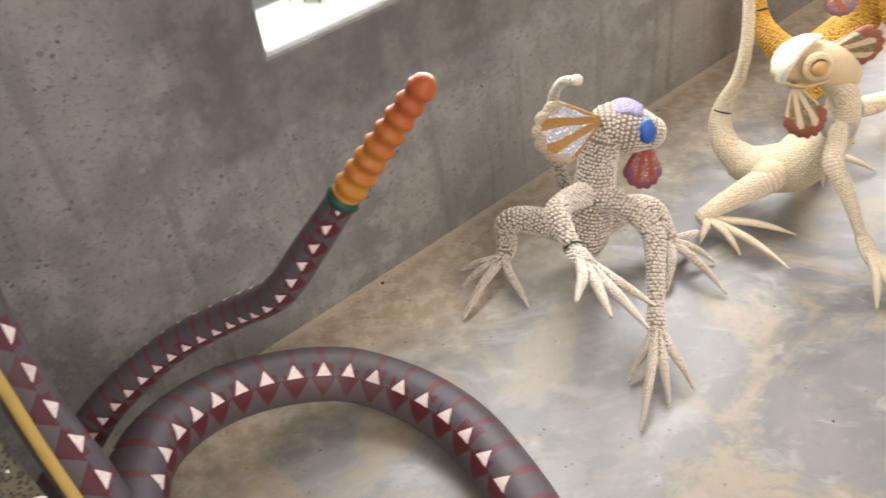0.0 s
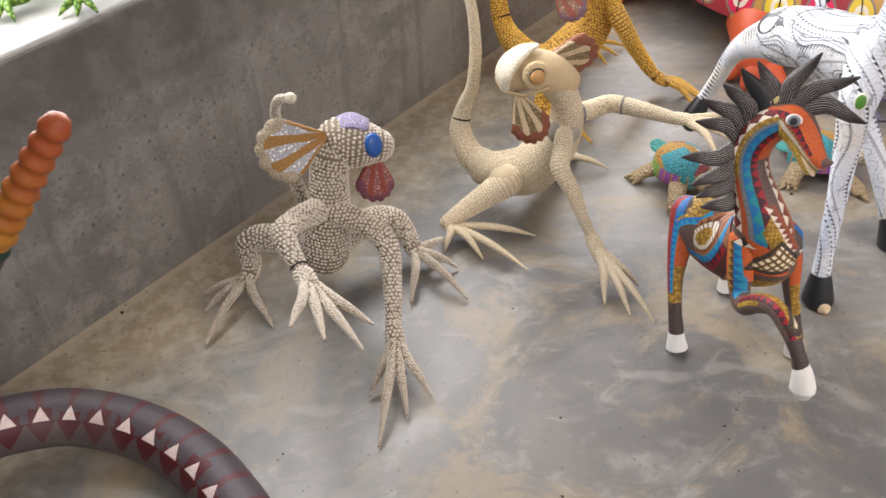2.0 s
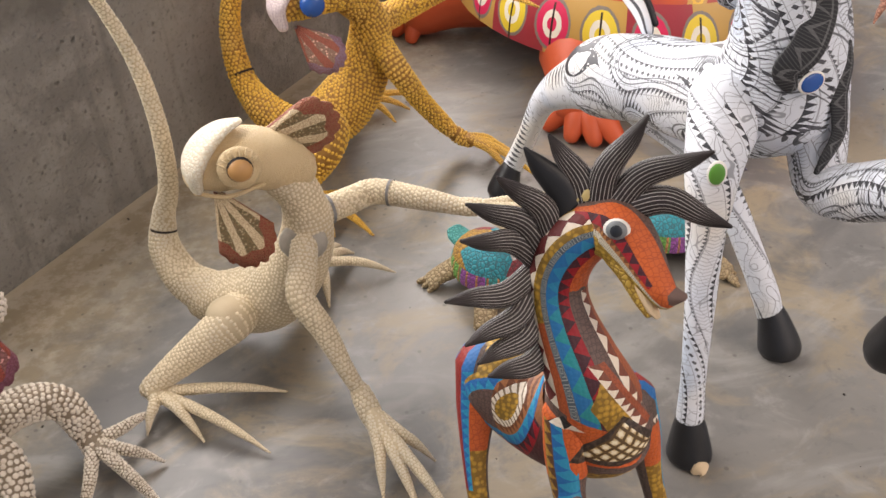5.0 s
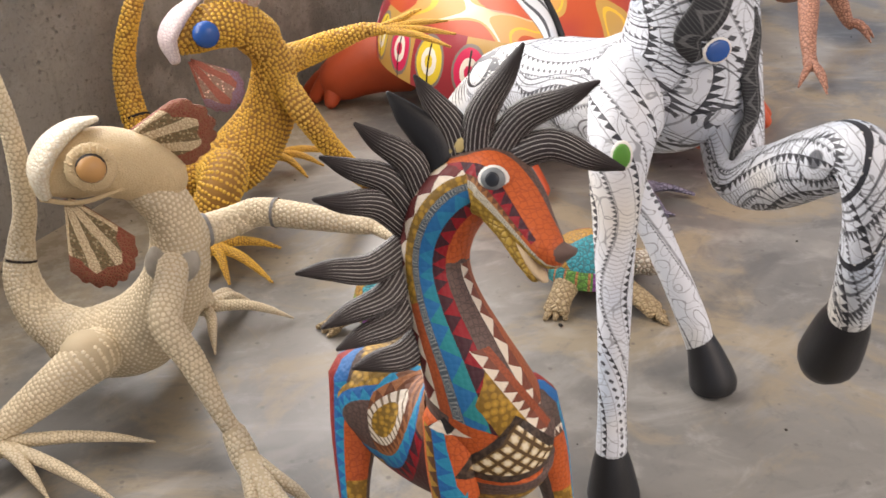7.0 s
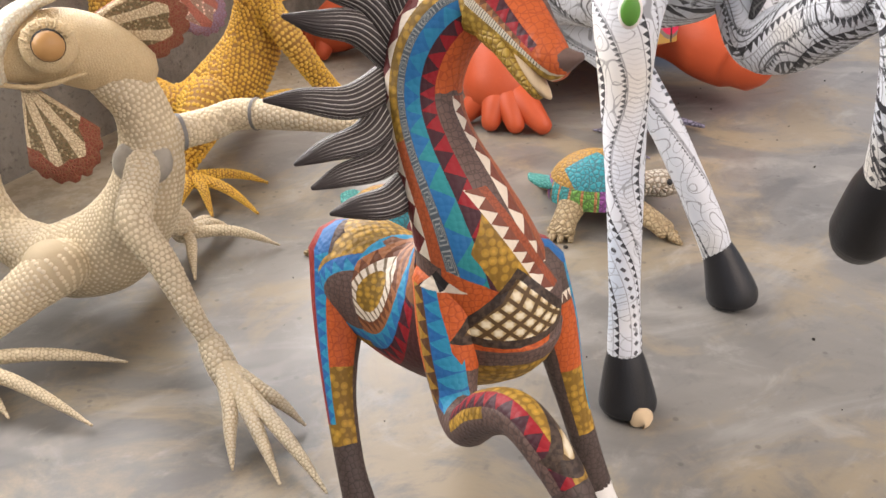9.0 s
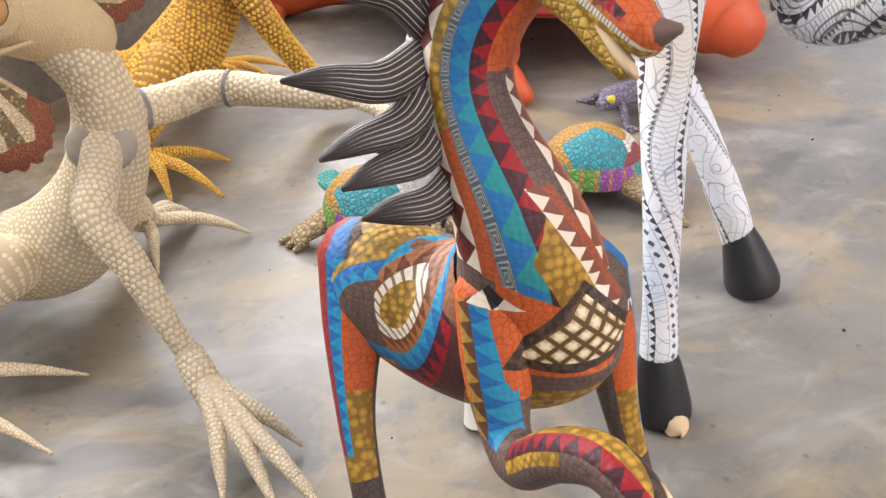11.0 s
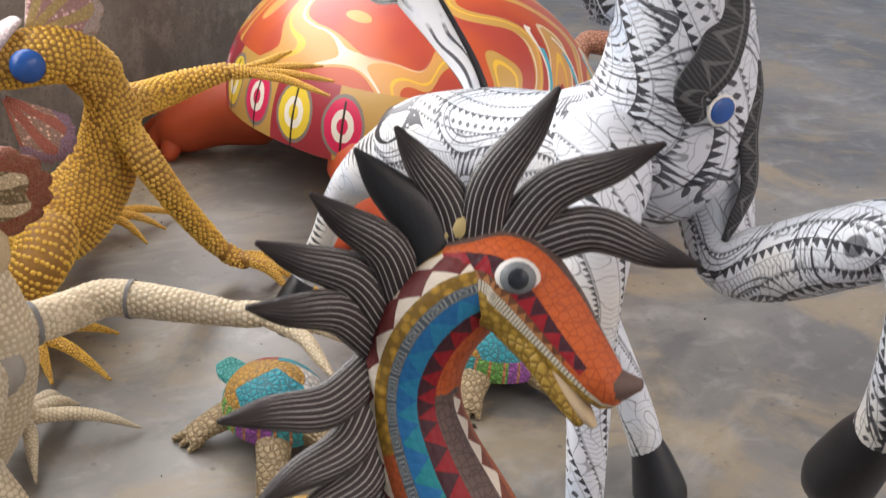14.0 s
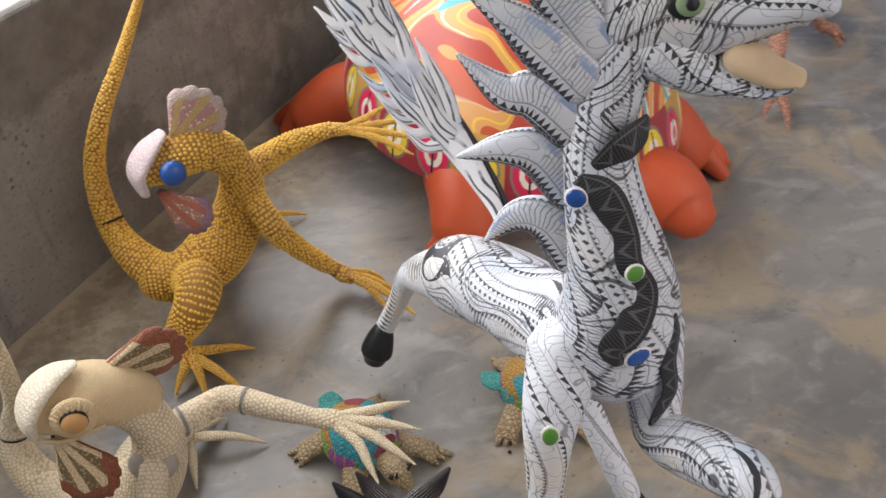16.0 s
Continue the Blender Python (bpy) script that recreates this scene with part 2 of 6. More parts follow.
M["fan_cream"] = fan_stripes("fan_cream_rust", [(0.72, 0.58, 0.37), (0.16, 0.12, 0.055)], (0.27, 0.065, 0.035), 3.0, (0.30, 0.17, 0.08), 0.004, 0.80)
M["fan_gold"] = fan_stripes("fan_ochre_pink", [(0.58, 0.42, 0.17), (0.50, 0.27, 0.27)], (0.55, 0.45, 0.42), 3.5, (0.38, 0.24, 0.14))
M["wattle_red"] = fan_stripes("wattle_red_violet", [(0.36, 0.075, 0.045), (0.30, 0.13, 0.12)], (0.24, 0.08, 0.12), 3.0, (0.13, 0.035, 0.03), 0.005)
M["wattle_gold"] = fan_stripes("wattle_rose", [(0.50, 0.15, 0.10), (0.42, 0.27, 0.20)], (0.34, 0.22, 0.30), 2.5, (0.30, 0.10, 0.07), 0.005)

ORANGE, BROWN, OCHRE = (0.58, 0.115, 0.026), (0.145, 0.09, 0.075), (0.42, 0.24, 0.035)
BLUE, TEAL, RED, DARK = (0.012, 0.15, 0.37), (0.012, 0.25, 0.27), (0.30, 0.008, 0.016), (0.055, 0.012, 0.02)
BONE = (0.76, 0.67, 0.55)


def dotted(a, top, gap, size=0.0105):
    """Round painted dots, close together, on a darker ground."""
    d = a.cells(1.2 / size, rand=0.45)
    light = tuple(min(1.0, c * 1.35) for c in top)
    c = a.mix(a.step(d, 0.12, 0.34), light, top)
    return a.mix(a.step(d, 0.40, 0.56) * 0.75, c, gap)


def honeycomb(a, top, line, size=0.0062):
    d = a.cells(1.3 / size, "DISTANCE_TO_EDGE", rand=0.5)
    tint = a.mix(a.step(a.noise(24.0, 4.0), 0.4, 0.7) * 0.35, top, tuple(c * 0.7 for c in top))
    return a.mix(a.step(d, 0.0, 0.12).flip() * 0.8, tint, line)


def bead_bump(a):
    return a.cells(185.0, rand=0.5) * -1.0


def teeth(a, s, v, pitch):
    """Mask of a row of triangles: s runs 0 to 1 across the band, v along it in metres."""
    return s.lt(((v / pitch).fract() - 0.5).mag() * -2.0 + 1.0)


def fine(a, top):
    return honeycomb(a, top, tuple(c * 0.55 for c in top), 0.0052)


def horse_chest(a, c, x, y, z):
    """Bib, toothed edge, net and shoulder wedge, which run over neck, chest and foreleg. Coordinates from the horse's base."""
    front = y.lt(-0.030)
    ochre = dotted(a, OCHRE, (0.17, 0.09, 0.012), 0.0098)
    wob = (a.noise(60.0, 2.0) - 0.5) * 0.004
    fall = (z * -1.0) + 0.356
    left = (x + 0.004 + fall * 0.44).least(x + 0.030 - fall * 0.56)
    right = x - fall * 0.62
    low = fall.between(-0.004, 0.085) * front
    c = a.mix(left.gt(wob) * right.lt(0.0) * low, c, ochre)
    c = a.mix(right.between(0.0, 0.012) * fall.between(-0.02, 0.075) * front, c, a.mix(teeth(a, right / 0.012, z, 0.0125), (0.20, 0.06, 0.035), BONE))
    c = a.mix(right.between(0.012, 0.020) * fall.between(-0.02, 0.075) * front, c, fine(a, (0.36, 0.085, 0.035)))
    # net with a dark border
    top = (z + (x - 0.023).mag() * 1.0) - 0.306
    base = z - 0.244 - (x - 0.020) * (x - 0.020) * 3.0
    inside = top.lt(0.004) * base.gt(-0.004) * y.lt(-0.040)
    p, r = (x * 0.9 + z) / 0.0155, (x * 0.9 - z) / 0.0155
    grid = p.fract().lt(0.30).most(r.fract().lt(0.30))
    glow = a.step((p.fract() - 0.65).mag() + (r.fract() - 0.65).mag(), 0.15, 0.55)
    c = a.mix(inside, c, a.mix(a.step(a.noise(180.0), 0.4, 0.6), (0.030, 0.018, 0.012), (0.075, 0.048, 0.034)))
    c = a.mix(top.lt(-0.006) * base.gt(0.004) * y.lt(-0.040), c, a.mix(grid, a.mix(glow, (0.80, 0.72, 0.54), (0.50, 0.36, 0.17)), (0.10, 0.055, 0.018)))
    # black wedge with white teeth at the point of the shoulder
    w = z - 0.290 - (y + 0.040) * -0.10
    tri = ((y + 0.050).mag() * -1.15 + 0.020) - w
    tip = x.lt(-0.014) * w.gt(0.0) * tri.gt(0.0)
    fang = teeth(a, w / 0.015, y + 0.0705, 0.0175)
    return a.mix(tip, c, a.mix(fang, (0.020, 0.017, 0.017), BONE))


def arm_stripes(a, c, x, y, z):
    """A blue and an ochre band of triangles down the outside of the raised foreleg."""
    e = y + 0.048 - (z - 0.284) * 0.402
    side = x.lt(-0.026) * z.between(0.196, 0.292)
    c = a.mix(e.between(-0.006, 0.006) * side, c, a.mix(teeth(a, (e + 0.006) / 0.012, z, 0.015), (0.012, 0.13, 0.36), (0.012, 0.26, 0.44)))
    return a.mix(e.between(0.006, 0.019) * side, c, a.mix(teeth(a, (e - 0.006) / 0.013, z, 0.014), (0.36, 0.20, 0.035), (0.10, 0.045, 0.02)))


def horse_neck():
    a = Mat("banded_horse_neck", 0.55)
    u, v, _ = a.split(a.uvs)
    x, y, z = a.split(a.obj)
    q = ((u + 0.5).fract() - 0.5).mag() * 2.0
    q = q + (a.noise(16.0, 2.0) - 0.5) * 0.02
    hi = (a.noise(40.0) * 0.03 + v).gt(0.190)
    c = a.mix(hi, honeycomb(a, BROWN, (0.06, 0.04, 0.035), 0.007), honeycomb(a, ORANGE, (0.36, 0.06, 0.015), 0.0085))
    maroon = (0.14, 0.018, 0.018)
    crest = a.mix(teeth(a, (q / 0.115).flip() * 1.15, v, 0.0215), maroon, BONE)
    c = a.mix(q.lt(0.115), c, crest)
    up = (v + a.noise(9.0) * 0.02).gt(0.145)
    c = a.mix(q.between(0.115, 0.205), c, a.mix(up, fine(a, (0.47, 0.10, 0.03)), dotted(a, OCHRE, (0.16, 0.09, 0.015), 0.0085)))
    box = ((v / 0.019).fract() - 0.5).mag().most(((q - 0.2375) / 0.065).mag())
    key = a.mix((box * 7.0).fract().gt(0.62), (0.075, 0.10, 0.12), (0.30, 0.32, 0.31))
    c = a.mix(q.between(0.205, 0.27), c, a.mix(v.gt(0.27), key, fine(a, BROWN)))
    c = a.mix(q.between(0.27, 0.395), c, a.mix(teeth(a, (q - 0.27) / 0.125, v, 0.023), a.mix(a.step(v, 0.10, 0.20), TEAL, (0.012, 0.22, 0.40)), BLUE))
    c = a.mix(q.between(0.395, 0.51), c, a.mix(teeth(a, (q - 0.395) / 0.115, v, 0.0195), RED, DARK))
    low = v.lt(0.170)
    c = a.mix(q.between(0.67, 0.775) * low, c, a.mix(teeth(a, (q - 0.67) / 0.105, v, 0.021), (0.20, 0.06, 0.035), BONE))
    c = a.mix(q.gt(0.775) * low, c, fine(a, (0.40, 0.11, 0.045)))
    # the bands end on the brown shoulder and the orange breast
    fade = z - 0.300 + (x + 0.03) * 0.5
    breast = a.mix((x * 0.9 - y * 0.6).gt(0.0), honeycomb(a, BROWN, (0.06, 0.04, 0.035), 0.0065), honeycomb(a, ORANGE, (0.36, 0.06, 0.015), 0.0085))
    c = a.mix((fade + (a.noise(24.0) - 0.5) * 0.012).lt(0.012), c, breast)
    c = horse_chest(a, c, x, y, z)
    return a.done(c, bead_bump(a), 0.0011, 0.7)


def horse_body():
    """Barrel and shoulder: honeycomb orange breast, brown hip, a medallion with belts round it, dotted belly."""
    a = Mat("patterned_horse_body", 0.55)
    x, y, z = a.split(a.obj)
    n = (a.noise(14.0, 2.0) - 0.5) * 0.02
    p = x * 0.18 - y * 0.98
    brown = honeycomb(a, BROWN, (0.06, 0.04, 0.035), 0.0065)
    tan = a.mix(a.step(a.noise(30.0), 0.4, 0.65), (0.30, 0.12, 0.055), (0.20, 0.09, 0.05))
    c = a.mix((p + n * 0.5).gt(0.018), a.mix((z + n).gt(0.262), brown, tan), honeycomb(a, ORANGE, (0.36, 0.06, 0.015), 0.0085))
    c = a.mix((x + n).gt(0.052), c, brown)
    # dotted belly under the net
    c = a.mix((z + n * 0.6).lt(0.238) * p.gt(0.010), c, brown)
    c = a.mix((z + n * 0.6).lt(0.220) * p.gt(-0.02), c, dotted(a, OCHRE, (0.17, 0.09, 0.012), 0.0098))
    # medallion and its belts on the flank
    e = ((p + 0.043) * (p + 0.043) + (z - 0.253) * (z - 0.253) * 0.40).root() + n * 0.05
    ang = (z - 0.253) * 0.8 + (p + 0.043) * 0.8
    side = x.lt(0.0)
    belt = side * (z + p * 0.4).lt(0.262)
    c = a.mix(e.between(0.050, 0.068) * belt, c, fine(a, (0.10, 0.03, 0.03)))
    c = a.mix(e.between(0.036, 0.050) * belt, c, a.mix(teeth(a, (e - 0.036) / 0.014, ang, 0.017), RED, DARK))
    c = a.mix(e.between(0.026, 0.037) * (belt.most(side * p.gt(-0.030))), c, a.mix(teeth(a, (e - 0.026) / 0.011, ang, 0.014), BLUE, (0.012, 0.26, 0.44)))
    c = a.mix(e.lt(0.026) * side, c, a.mix(teeth(a, (e - 0.017) / 0.009, ang, 0.0075), (0.34, 0.13, 0.05), (0.15, 0.05, 0.02)))
    c = a.mix(e.lt(0.0175) * side, c, a.mix(((ang / 0.0055).fract() - 0.5).mag().gt(0.34), BONE, (0.22, 0.16, 0.10)))
    c = a.mix(e.lt(0.0115) * side, c, dotted(a, OCHRE, (0.14, 0.08, 0.015), 0.0075))
    # hip: brown, edged by a blue arc, ochre dots and a red seam
    h = ((p + 0.060) * (p + 0.060) + (z - 0.240) * (z - 0.240)).root() + n * 0.06
    back = side * (p + (z - 0.25) * 0.25).lt(-0.058)
    c = a.mix(back, c, brown)
    c = a.mix(back * h.gt(0.029), c, a.mix(teeth(a, (h - 0.029) / 0.011, z + p, 0.014), (0.012, 0.13, 0.36), (0.012, 0.26, 0.44)))
    c = a.mix(back * h.gt(0.042), c, dotted(a, OCHRE, (0.16, 0.09, 0.015), 0.0085))
    c = a.mix(back * h.gt(0.052) * z.lt(0.255), c, fine(a, (0.33, 0.02, 0.02)))
    c = arm_stripes(a, horse_chest(a, c, x, y, z), x, y, z)
    return a.done(c, bead_bump(a), 0.0011, 0.7)


def horse_leg():
    """Planted legs: orange thigh, dotted shin, brown ankle, a blue band down the outer edge."""
    a = Mat("patterned_horse_leg", 0.55)
    u, v, _ = a.split(a.uvs)
    n = (a.noise(40.0, 2.0) - 0.5) * 0.03
    q = ((u + 0.5).fract() - 0.5).mag() * 2.0
    brown = honeycomb(a, (0.115, 0.075, 0.062), (0.05, 0.035, 0.03), 0.0065)
    c = honeycomb(a, ORANGE, (0.36, 0.06, 0.015), 0.0085)
    c = a.mix((v + n).gt(0.44), c, dotted(a, OCHRE, (0.17, 0.09, 0.012), 0.0098))
    c = a.mix((q + n).lt(0.30), c, brown)
    c = a.mix((v + n - q * 0.12).lt(0.02), c, brown)
    c = a.mix((v + n - q * 0.12).between(0.02, 0.065), c, a.mix(teeth(a, (v - q * 0.12 - 0.02) / 0.045, q, 0.075), (0.13, 0.07, 0.05), BONE))
    c = a.mix(q.between(0.74, 0.90) * v.lt(0.66), c, a.mix(teeth(a, (q - 0.74) / 0.16, v, 0.052), (0.012, 0.13, 0.36), (0.012, 0.26, 0.44)))
    c = a.mix(q.gt(0.90) * v.lt(0.66), c, fine(a, (0.30, 0.03, 0.025)))
    c = a.mix((v + n).gt(0.74), c, honeycomb(a, (0.085, 0.058, 0.050), (0.035, 0.025, 0.02), 0.007))
    return a.done(c, bead_bump(a), 0.0011, 0.7)


def horse_raised():
    """The raised foreleg: orange above, brown knee, a red band with dots on both sides along the shin."""
    a = Mat("patterned_raised_leg", 0.55)
    u, v, _ = a.split(a.uvs)
    x, y, z = a.split(a.obj)
    n = (a.noise(40.0, 2.0) - 0.5) * 0.03
    c = honeycomb(a, ORANGE, (0.36, 0.06, 0.015), 0.0085)
    c = a.mix((v + n).gt(0.225), c, honeycomb(a, BROWN, (0.06, 0.04, 0.035), 0.0065))
    shin = v.gt(0.42)
    dots = dotted(a, OCHRE, (0.17, 0.09, 0.012), 0.0085)
    c = a.mix(u.between(0.22, 0.30) * shin * v.lt(0.62), c, dots)
    c = a.mix(u.between(0.10, 0.22) * shin, c, a.mix(teeth(a, (u - 0.10) / 0.12, v, 0.038), DARK, RED))
    c = a.mix((u.lt(0.10)).most(u.gt(0.88)) * shin, c, dots)
    c = a.mix(u.between(0.82, 0.88) * shin, c, a.mix((v / 0.02).fract().gt(0.5), BONE, (0.30, 0.16, 0.10)))
    c = a.mix(v.gt(0.86), c, honeycomb(a, (0.085, 0.058, 0.050), (0.035, 0.025, 0.02), 0.007))
    c = arm_stripes(a, horse_chest(a, c, x, y, z), x, y, z)
    return a.done(c, bead_bump(a), 0.0011, 0.7)


def horse_head():
    """v runs from the back of the head to the nose, q from the forehead to the jaw."""
    a = Mat("patterned_horse_head", 0.55)
    u, v, _ = a.split(a.uvs)
    q = ((u + 0.5).fract() - 0.5).mag() * 2.0
    q = q + (a.noise(14.0, 2.0) - 0.5) * 0.03
    c = honeycomb(a, ORANGE, (0.36, 0.06, 0.015), 0.0072)
    c = a.mix((q + v * 0.25).lt(0.36), c, honeycomb(a, BROWN, (0.06, 0.04, 0.035), 0.0065))
    t = q - v * 0.18
    c = a.mix(t.between(0.46, 0.585) * v.lt(0.9), c, a.mix(teeth(a, (t - 0.46) / 0.125, v, 0.115), RED, DARK))
    c = a.mix(t.between(0.585, 0.645) * v.lt(0.8), c, a.mix(teeth(a, (t - 0.585) / 0.06, v, 0.07), (0.36, 0.15, 0.05), (0.14, 0.05, 0.02)))
    hatch = a.mix((v / 0.022).fract().gt(0.72), (0.60, 0.54, 0.42), (0.10, 0.10, 0.09))
    c = a.mix(t.between(0.645, 0.72), c, hatch)
    c = a.mix(t.gt(0.72), c, dotted(a, (0.46, 0.29, 0.05), (0.20, 0.11, 0.015), 0.0066))
    return a.done(c, bead_bump(a), 0.0011, 0.7)


def mane_hair():
    a = Mat("black_mane_with_white_lines", 0.5)
    u, v, _ = a.split(a.uvs)
    ln = ((u * 22.0 + a.noise(9.0, 2.0) * 1.2).fract() - 0.5).mag()
    fade = a.step(v + (a.noise(30.0) - 0.5) * 0.5, 0.55, 0.9).flip()
    f = a.step(ln, 0.39, 0.45) * fade
    c = a.mix(f, (0.027, 0.020, 0.020), (0.48, 0.46, 0.44))
    return a.done(c, ln * -1.0, 0.0012, 0.6)


def ink(name, belts, twist=2.0, sway=1.4, pitch=0.0125, shift=0.0, wide=0.22, scrolls=0.0, edge=False, ribs=0.55):
    """White paint with pen ornament: belts of dark teeth along the form, combs of fine ribs, thin curls and a few bold scrolls."""
    a = Mat(name, 0.42)
    u, v, _ = a.split(a.uvs)
    line = (0.016, 0.017, 0.024)
    c = a.mix(a.step(a.noise(5.0, 2.0), 0.50, 0.72), (0.69, 0.725, 0.78), (0.70, 0.675, 0.62))
    c = a.mix(a.step(a.noise(8.0, 1.0), 0.56, 0.70) * 0.5, c, (0.42, 0.54, 0.69))
    k = u * belts + v * twist + (a.noise(5.0, 0.0, 0.3) - 0.5) * sway + shift
    s, kind = k.fract(), (k.floor() * 0.377 + shift).fract()
    tooth = teeth(a, s / wide, v, pitch) * s.lt(wide) * kind.gt(0.22)
    small = teeth(a, (s - 0.62) / (wide * 0.5), v, pitch * 0.62) * s.between(0.62, 0.62 + wide * 0.5) * kind.lt(0.75)
    rule = a.step((s - wide - 0.03).mag(), 0.008, 0.018).flip().most(a.step((s - 0.60).mag(), 0.008, 0.018).flip()).most(s.lt(0.025))
    comb = ((v / 0.0050) + (s - 0.42).mag() * 3.2).fract().gt(0.74) * s.between(wide + 0.05, 0.58) * kind.lt(0.62)
    drop = ((((v / 0.0105).fract() - 0.5).mag() + (s - 0.42).mag() * 3.0).lt(0.30)) * kind.gt(0.62)
    curl = a.step(((a.noise(21.0, 0.0, 0.3) * 8.0).fract() - 0.5).mag(), 0.44, 0.475) * s.gt(0.60)
    hair = a.step(((a.noise(34.0, 0.5, 0.3) * 6.0).fract() - 0.5).mag(), 0.45, 0.48)
    c = a.mix((curl * 0.55).most(hair * 0.48).most(comb * ribs * a.step(a.noise(11.0, 1.0), 0.40, 0.54)), c, line)
    c = a.mix((tooth * 0.96).most(small * 0.85).most(rule * 0.5).most(drop * 0.9), c, line)
    if scrolls:
        g = a.noise(5.5, 0.0, 0.3, warp=0.5) * 7.0 + shift
        e, gate = g.fract(), a.step(a.noise(4.0, 0.0, 0.3), 0.47, 0.58)
        bold = e.lt(gate * scrolls)
        echo = a.step((e - 0.26).mag(), 0.012, 0.03).flip().most(a.step((e - 0.40).mag(), 0.010, 0.026).flip())
        fang = teeth(a, (e - 0.55) / 0.16, v + u * 0.2, pitch * 0.8) * e.between(0.55, 0.71)
        c = a.mix((bold * 0.97).most(echo * 0.8).most(fang * 0.9), c, line)
        c = a.mix(bold * a.cells(110.0).lt(0.22), c, (0.6, 0.6, 0.58))
    if edge:
        q = (u - 0.53).mag()
        net = a.step(a.cells(150.0, "DISTANCE_TO_EDGE"), 0.03, 0.10)
        c = a.mix(q.lt(0.10), c, a.mix(net, (0.30, 0.31, 0.33), (0.022, 0.023, 0.030)))
        c = a.mix(q.between(0.30, 0.36), c, a.mix(a.step(a.noise(20.0), 0.45, 0.6), c, (0.30, 0.40, 0.58)))
    return a.done(c, a.noise(120.0), 0.0005, 0.4)


def feather_paint():
    a = Mat("white_feather_dark_streaks", 0.45)
    u, v, _ = a.split(a.uvs)
    k = ((u * 5.0 + a.noise(10.0, 1.0) * 2.5).fract() - 0.5).mag()
    thin = a.step(k, 0.33, 0.40) * a.step(a.noise(14.0), 0.34, 0.48)
    c = a.mix(a.step(a.noise(16.0, 2.0), 0.48, 0.66) * 0.6, (0.80, 0.81, 0.83), (0.50, 0.58, 0.70))
    return a.done(a.mix(thin * 0.9, c, (0.016, 0.017, 0.024)), a.noise(120.0), 0.0005, 0.4)


def dark_scroll():
    a = Mat("dark_scroll_white_triangles", 0.55)
    u, v, _ = a.split(a.uvs)
    q = ((u + 0.5).fract() - 0.5) * 4.0 + 0.5
    outer, inner = teeth(a, q, v, 0.030), teeth(a, q * 1.5 + 0.02, v, 0.030) * q.gt(0.10)
    f = (outer - inner).most(0.0) * q.between(0.0, 1.0)
    hatch = ((v / 0.004) + q).fract().gt(0.75) * 0.25
    c = a.mix(hatch, (0.020, 0.021, 0.024), (0.2, 0.2, 0.2))
    return a.done(a.mix(f * 0.3, c, (0.3, 0.3, 0.3)), a.noise(90.0), 0.0005, 0.4)


def turtle_shell():
    """Swirling red, ochre and cream paint; a rim of eye spots."""
    a = Mat("swirl_painted_shell", 0.35)
    u, v, _ = a.split(a.uvs)
    k = (a.noise(2.6, 0.6, 0.4, warp=1.3) * 7.0).fract()
    red, ochre, wine = (0.50, 0.085, 0.028), (0.50, 0.29, 0.075), (0.33, 0.035, 0.045)
    gate = a.step(a.noise(3.1, 1.0), 0.40, 0.56)
    c = a.mix(a.step(a.noise(4.0, 2.0), 0.42, 0.60) * 0.6, red, wine)
    c = a.mix(k.gt(gate * -0.12 + 0.60), c, a.mix(a.step(a.noise(6.0), 0.4, 0.6), ochre, (0.62, 0.30, 0.09)))
    c = a.mix(k.between(0.55, 0.60) * gate, c, (0.74, 0.66, 0.52))
    c = a.mix(k.between(0.84, 0.89), c, (0.74, 0.44, 0.05))
    j = (a.noise(2.2, 0.4, 0.4, warp=1.1) * 5.0 + 0.35).fract()
    c = a.mix(j.between(0.40, 0.46) * a.noise(2.0).gt(0.46), c, (0.72, 0.68, 0.60))
    c = a.mix(j.between(0.46, 0.56) * a.noise(2.0).gt(0.50), c, (0.06, 0.36, 0.44))
    # the rim: eye spots in turn yellow and rose
    s = u * 24.0
    dx, dy = (s.fract() - 0.5) * 1.15, (v - 0.13) / 0.25
    r = (dx * dx + dy * dy).root() + (a.noise(60.0) - 0.5) * 0.04
    odd = (s * 0.5).fract().gt(0.5)
    ground = a.mix((s / 3.0).fract().gt(0.45), wine, ochre)
    spot = a.mix(odd, (0.76, 0.55, 0.05), (0.68, 0.03, 0.10))
    rim = a.mix(r.lt(0.46), ground, (0.22, 0.18, 0.15))
    rim = a.mix(r.lt(0.40), rim, spot)
    rim = a.mix(r.lt(0.24), rim, (0.80, 0.74, 0.62))
    rim = a.mix(r.lt(0.12), rim, spot)
    c = a.mix(v.lt(0.27), c, rim)
    c = a.mix((s.fract() - 0.5).mag().lt(0.022) * v.lt(0.22), c, (0.03, 0.018, 0.012))
    return a.done(c, a.noise(70.0), 0.0008, 0.4)


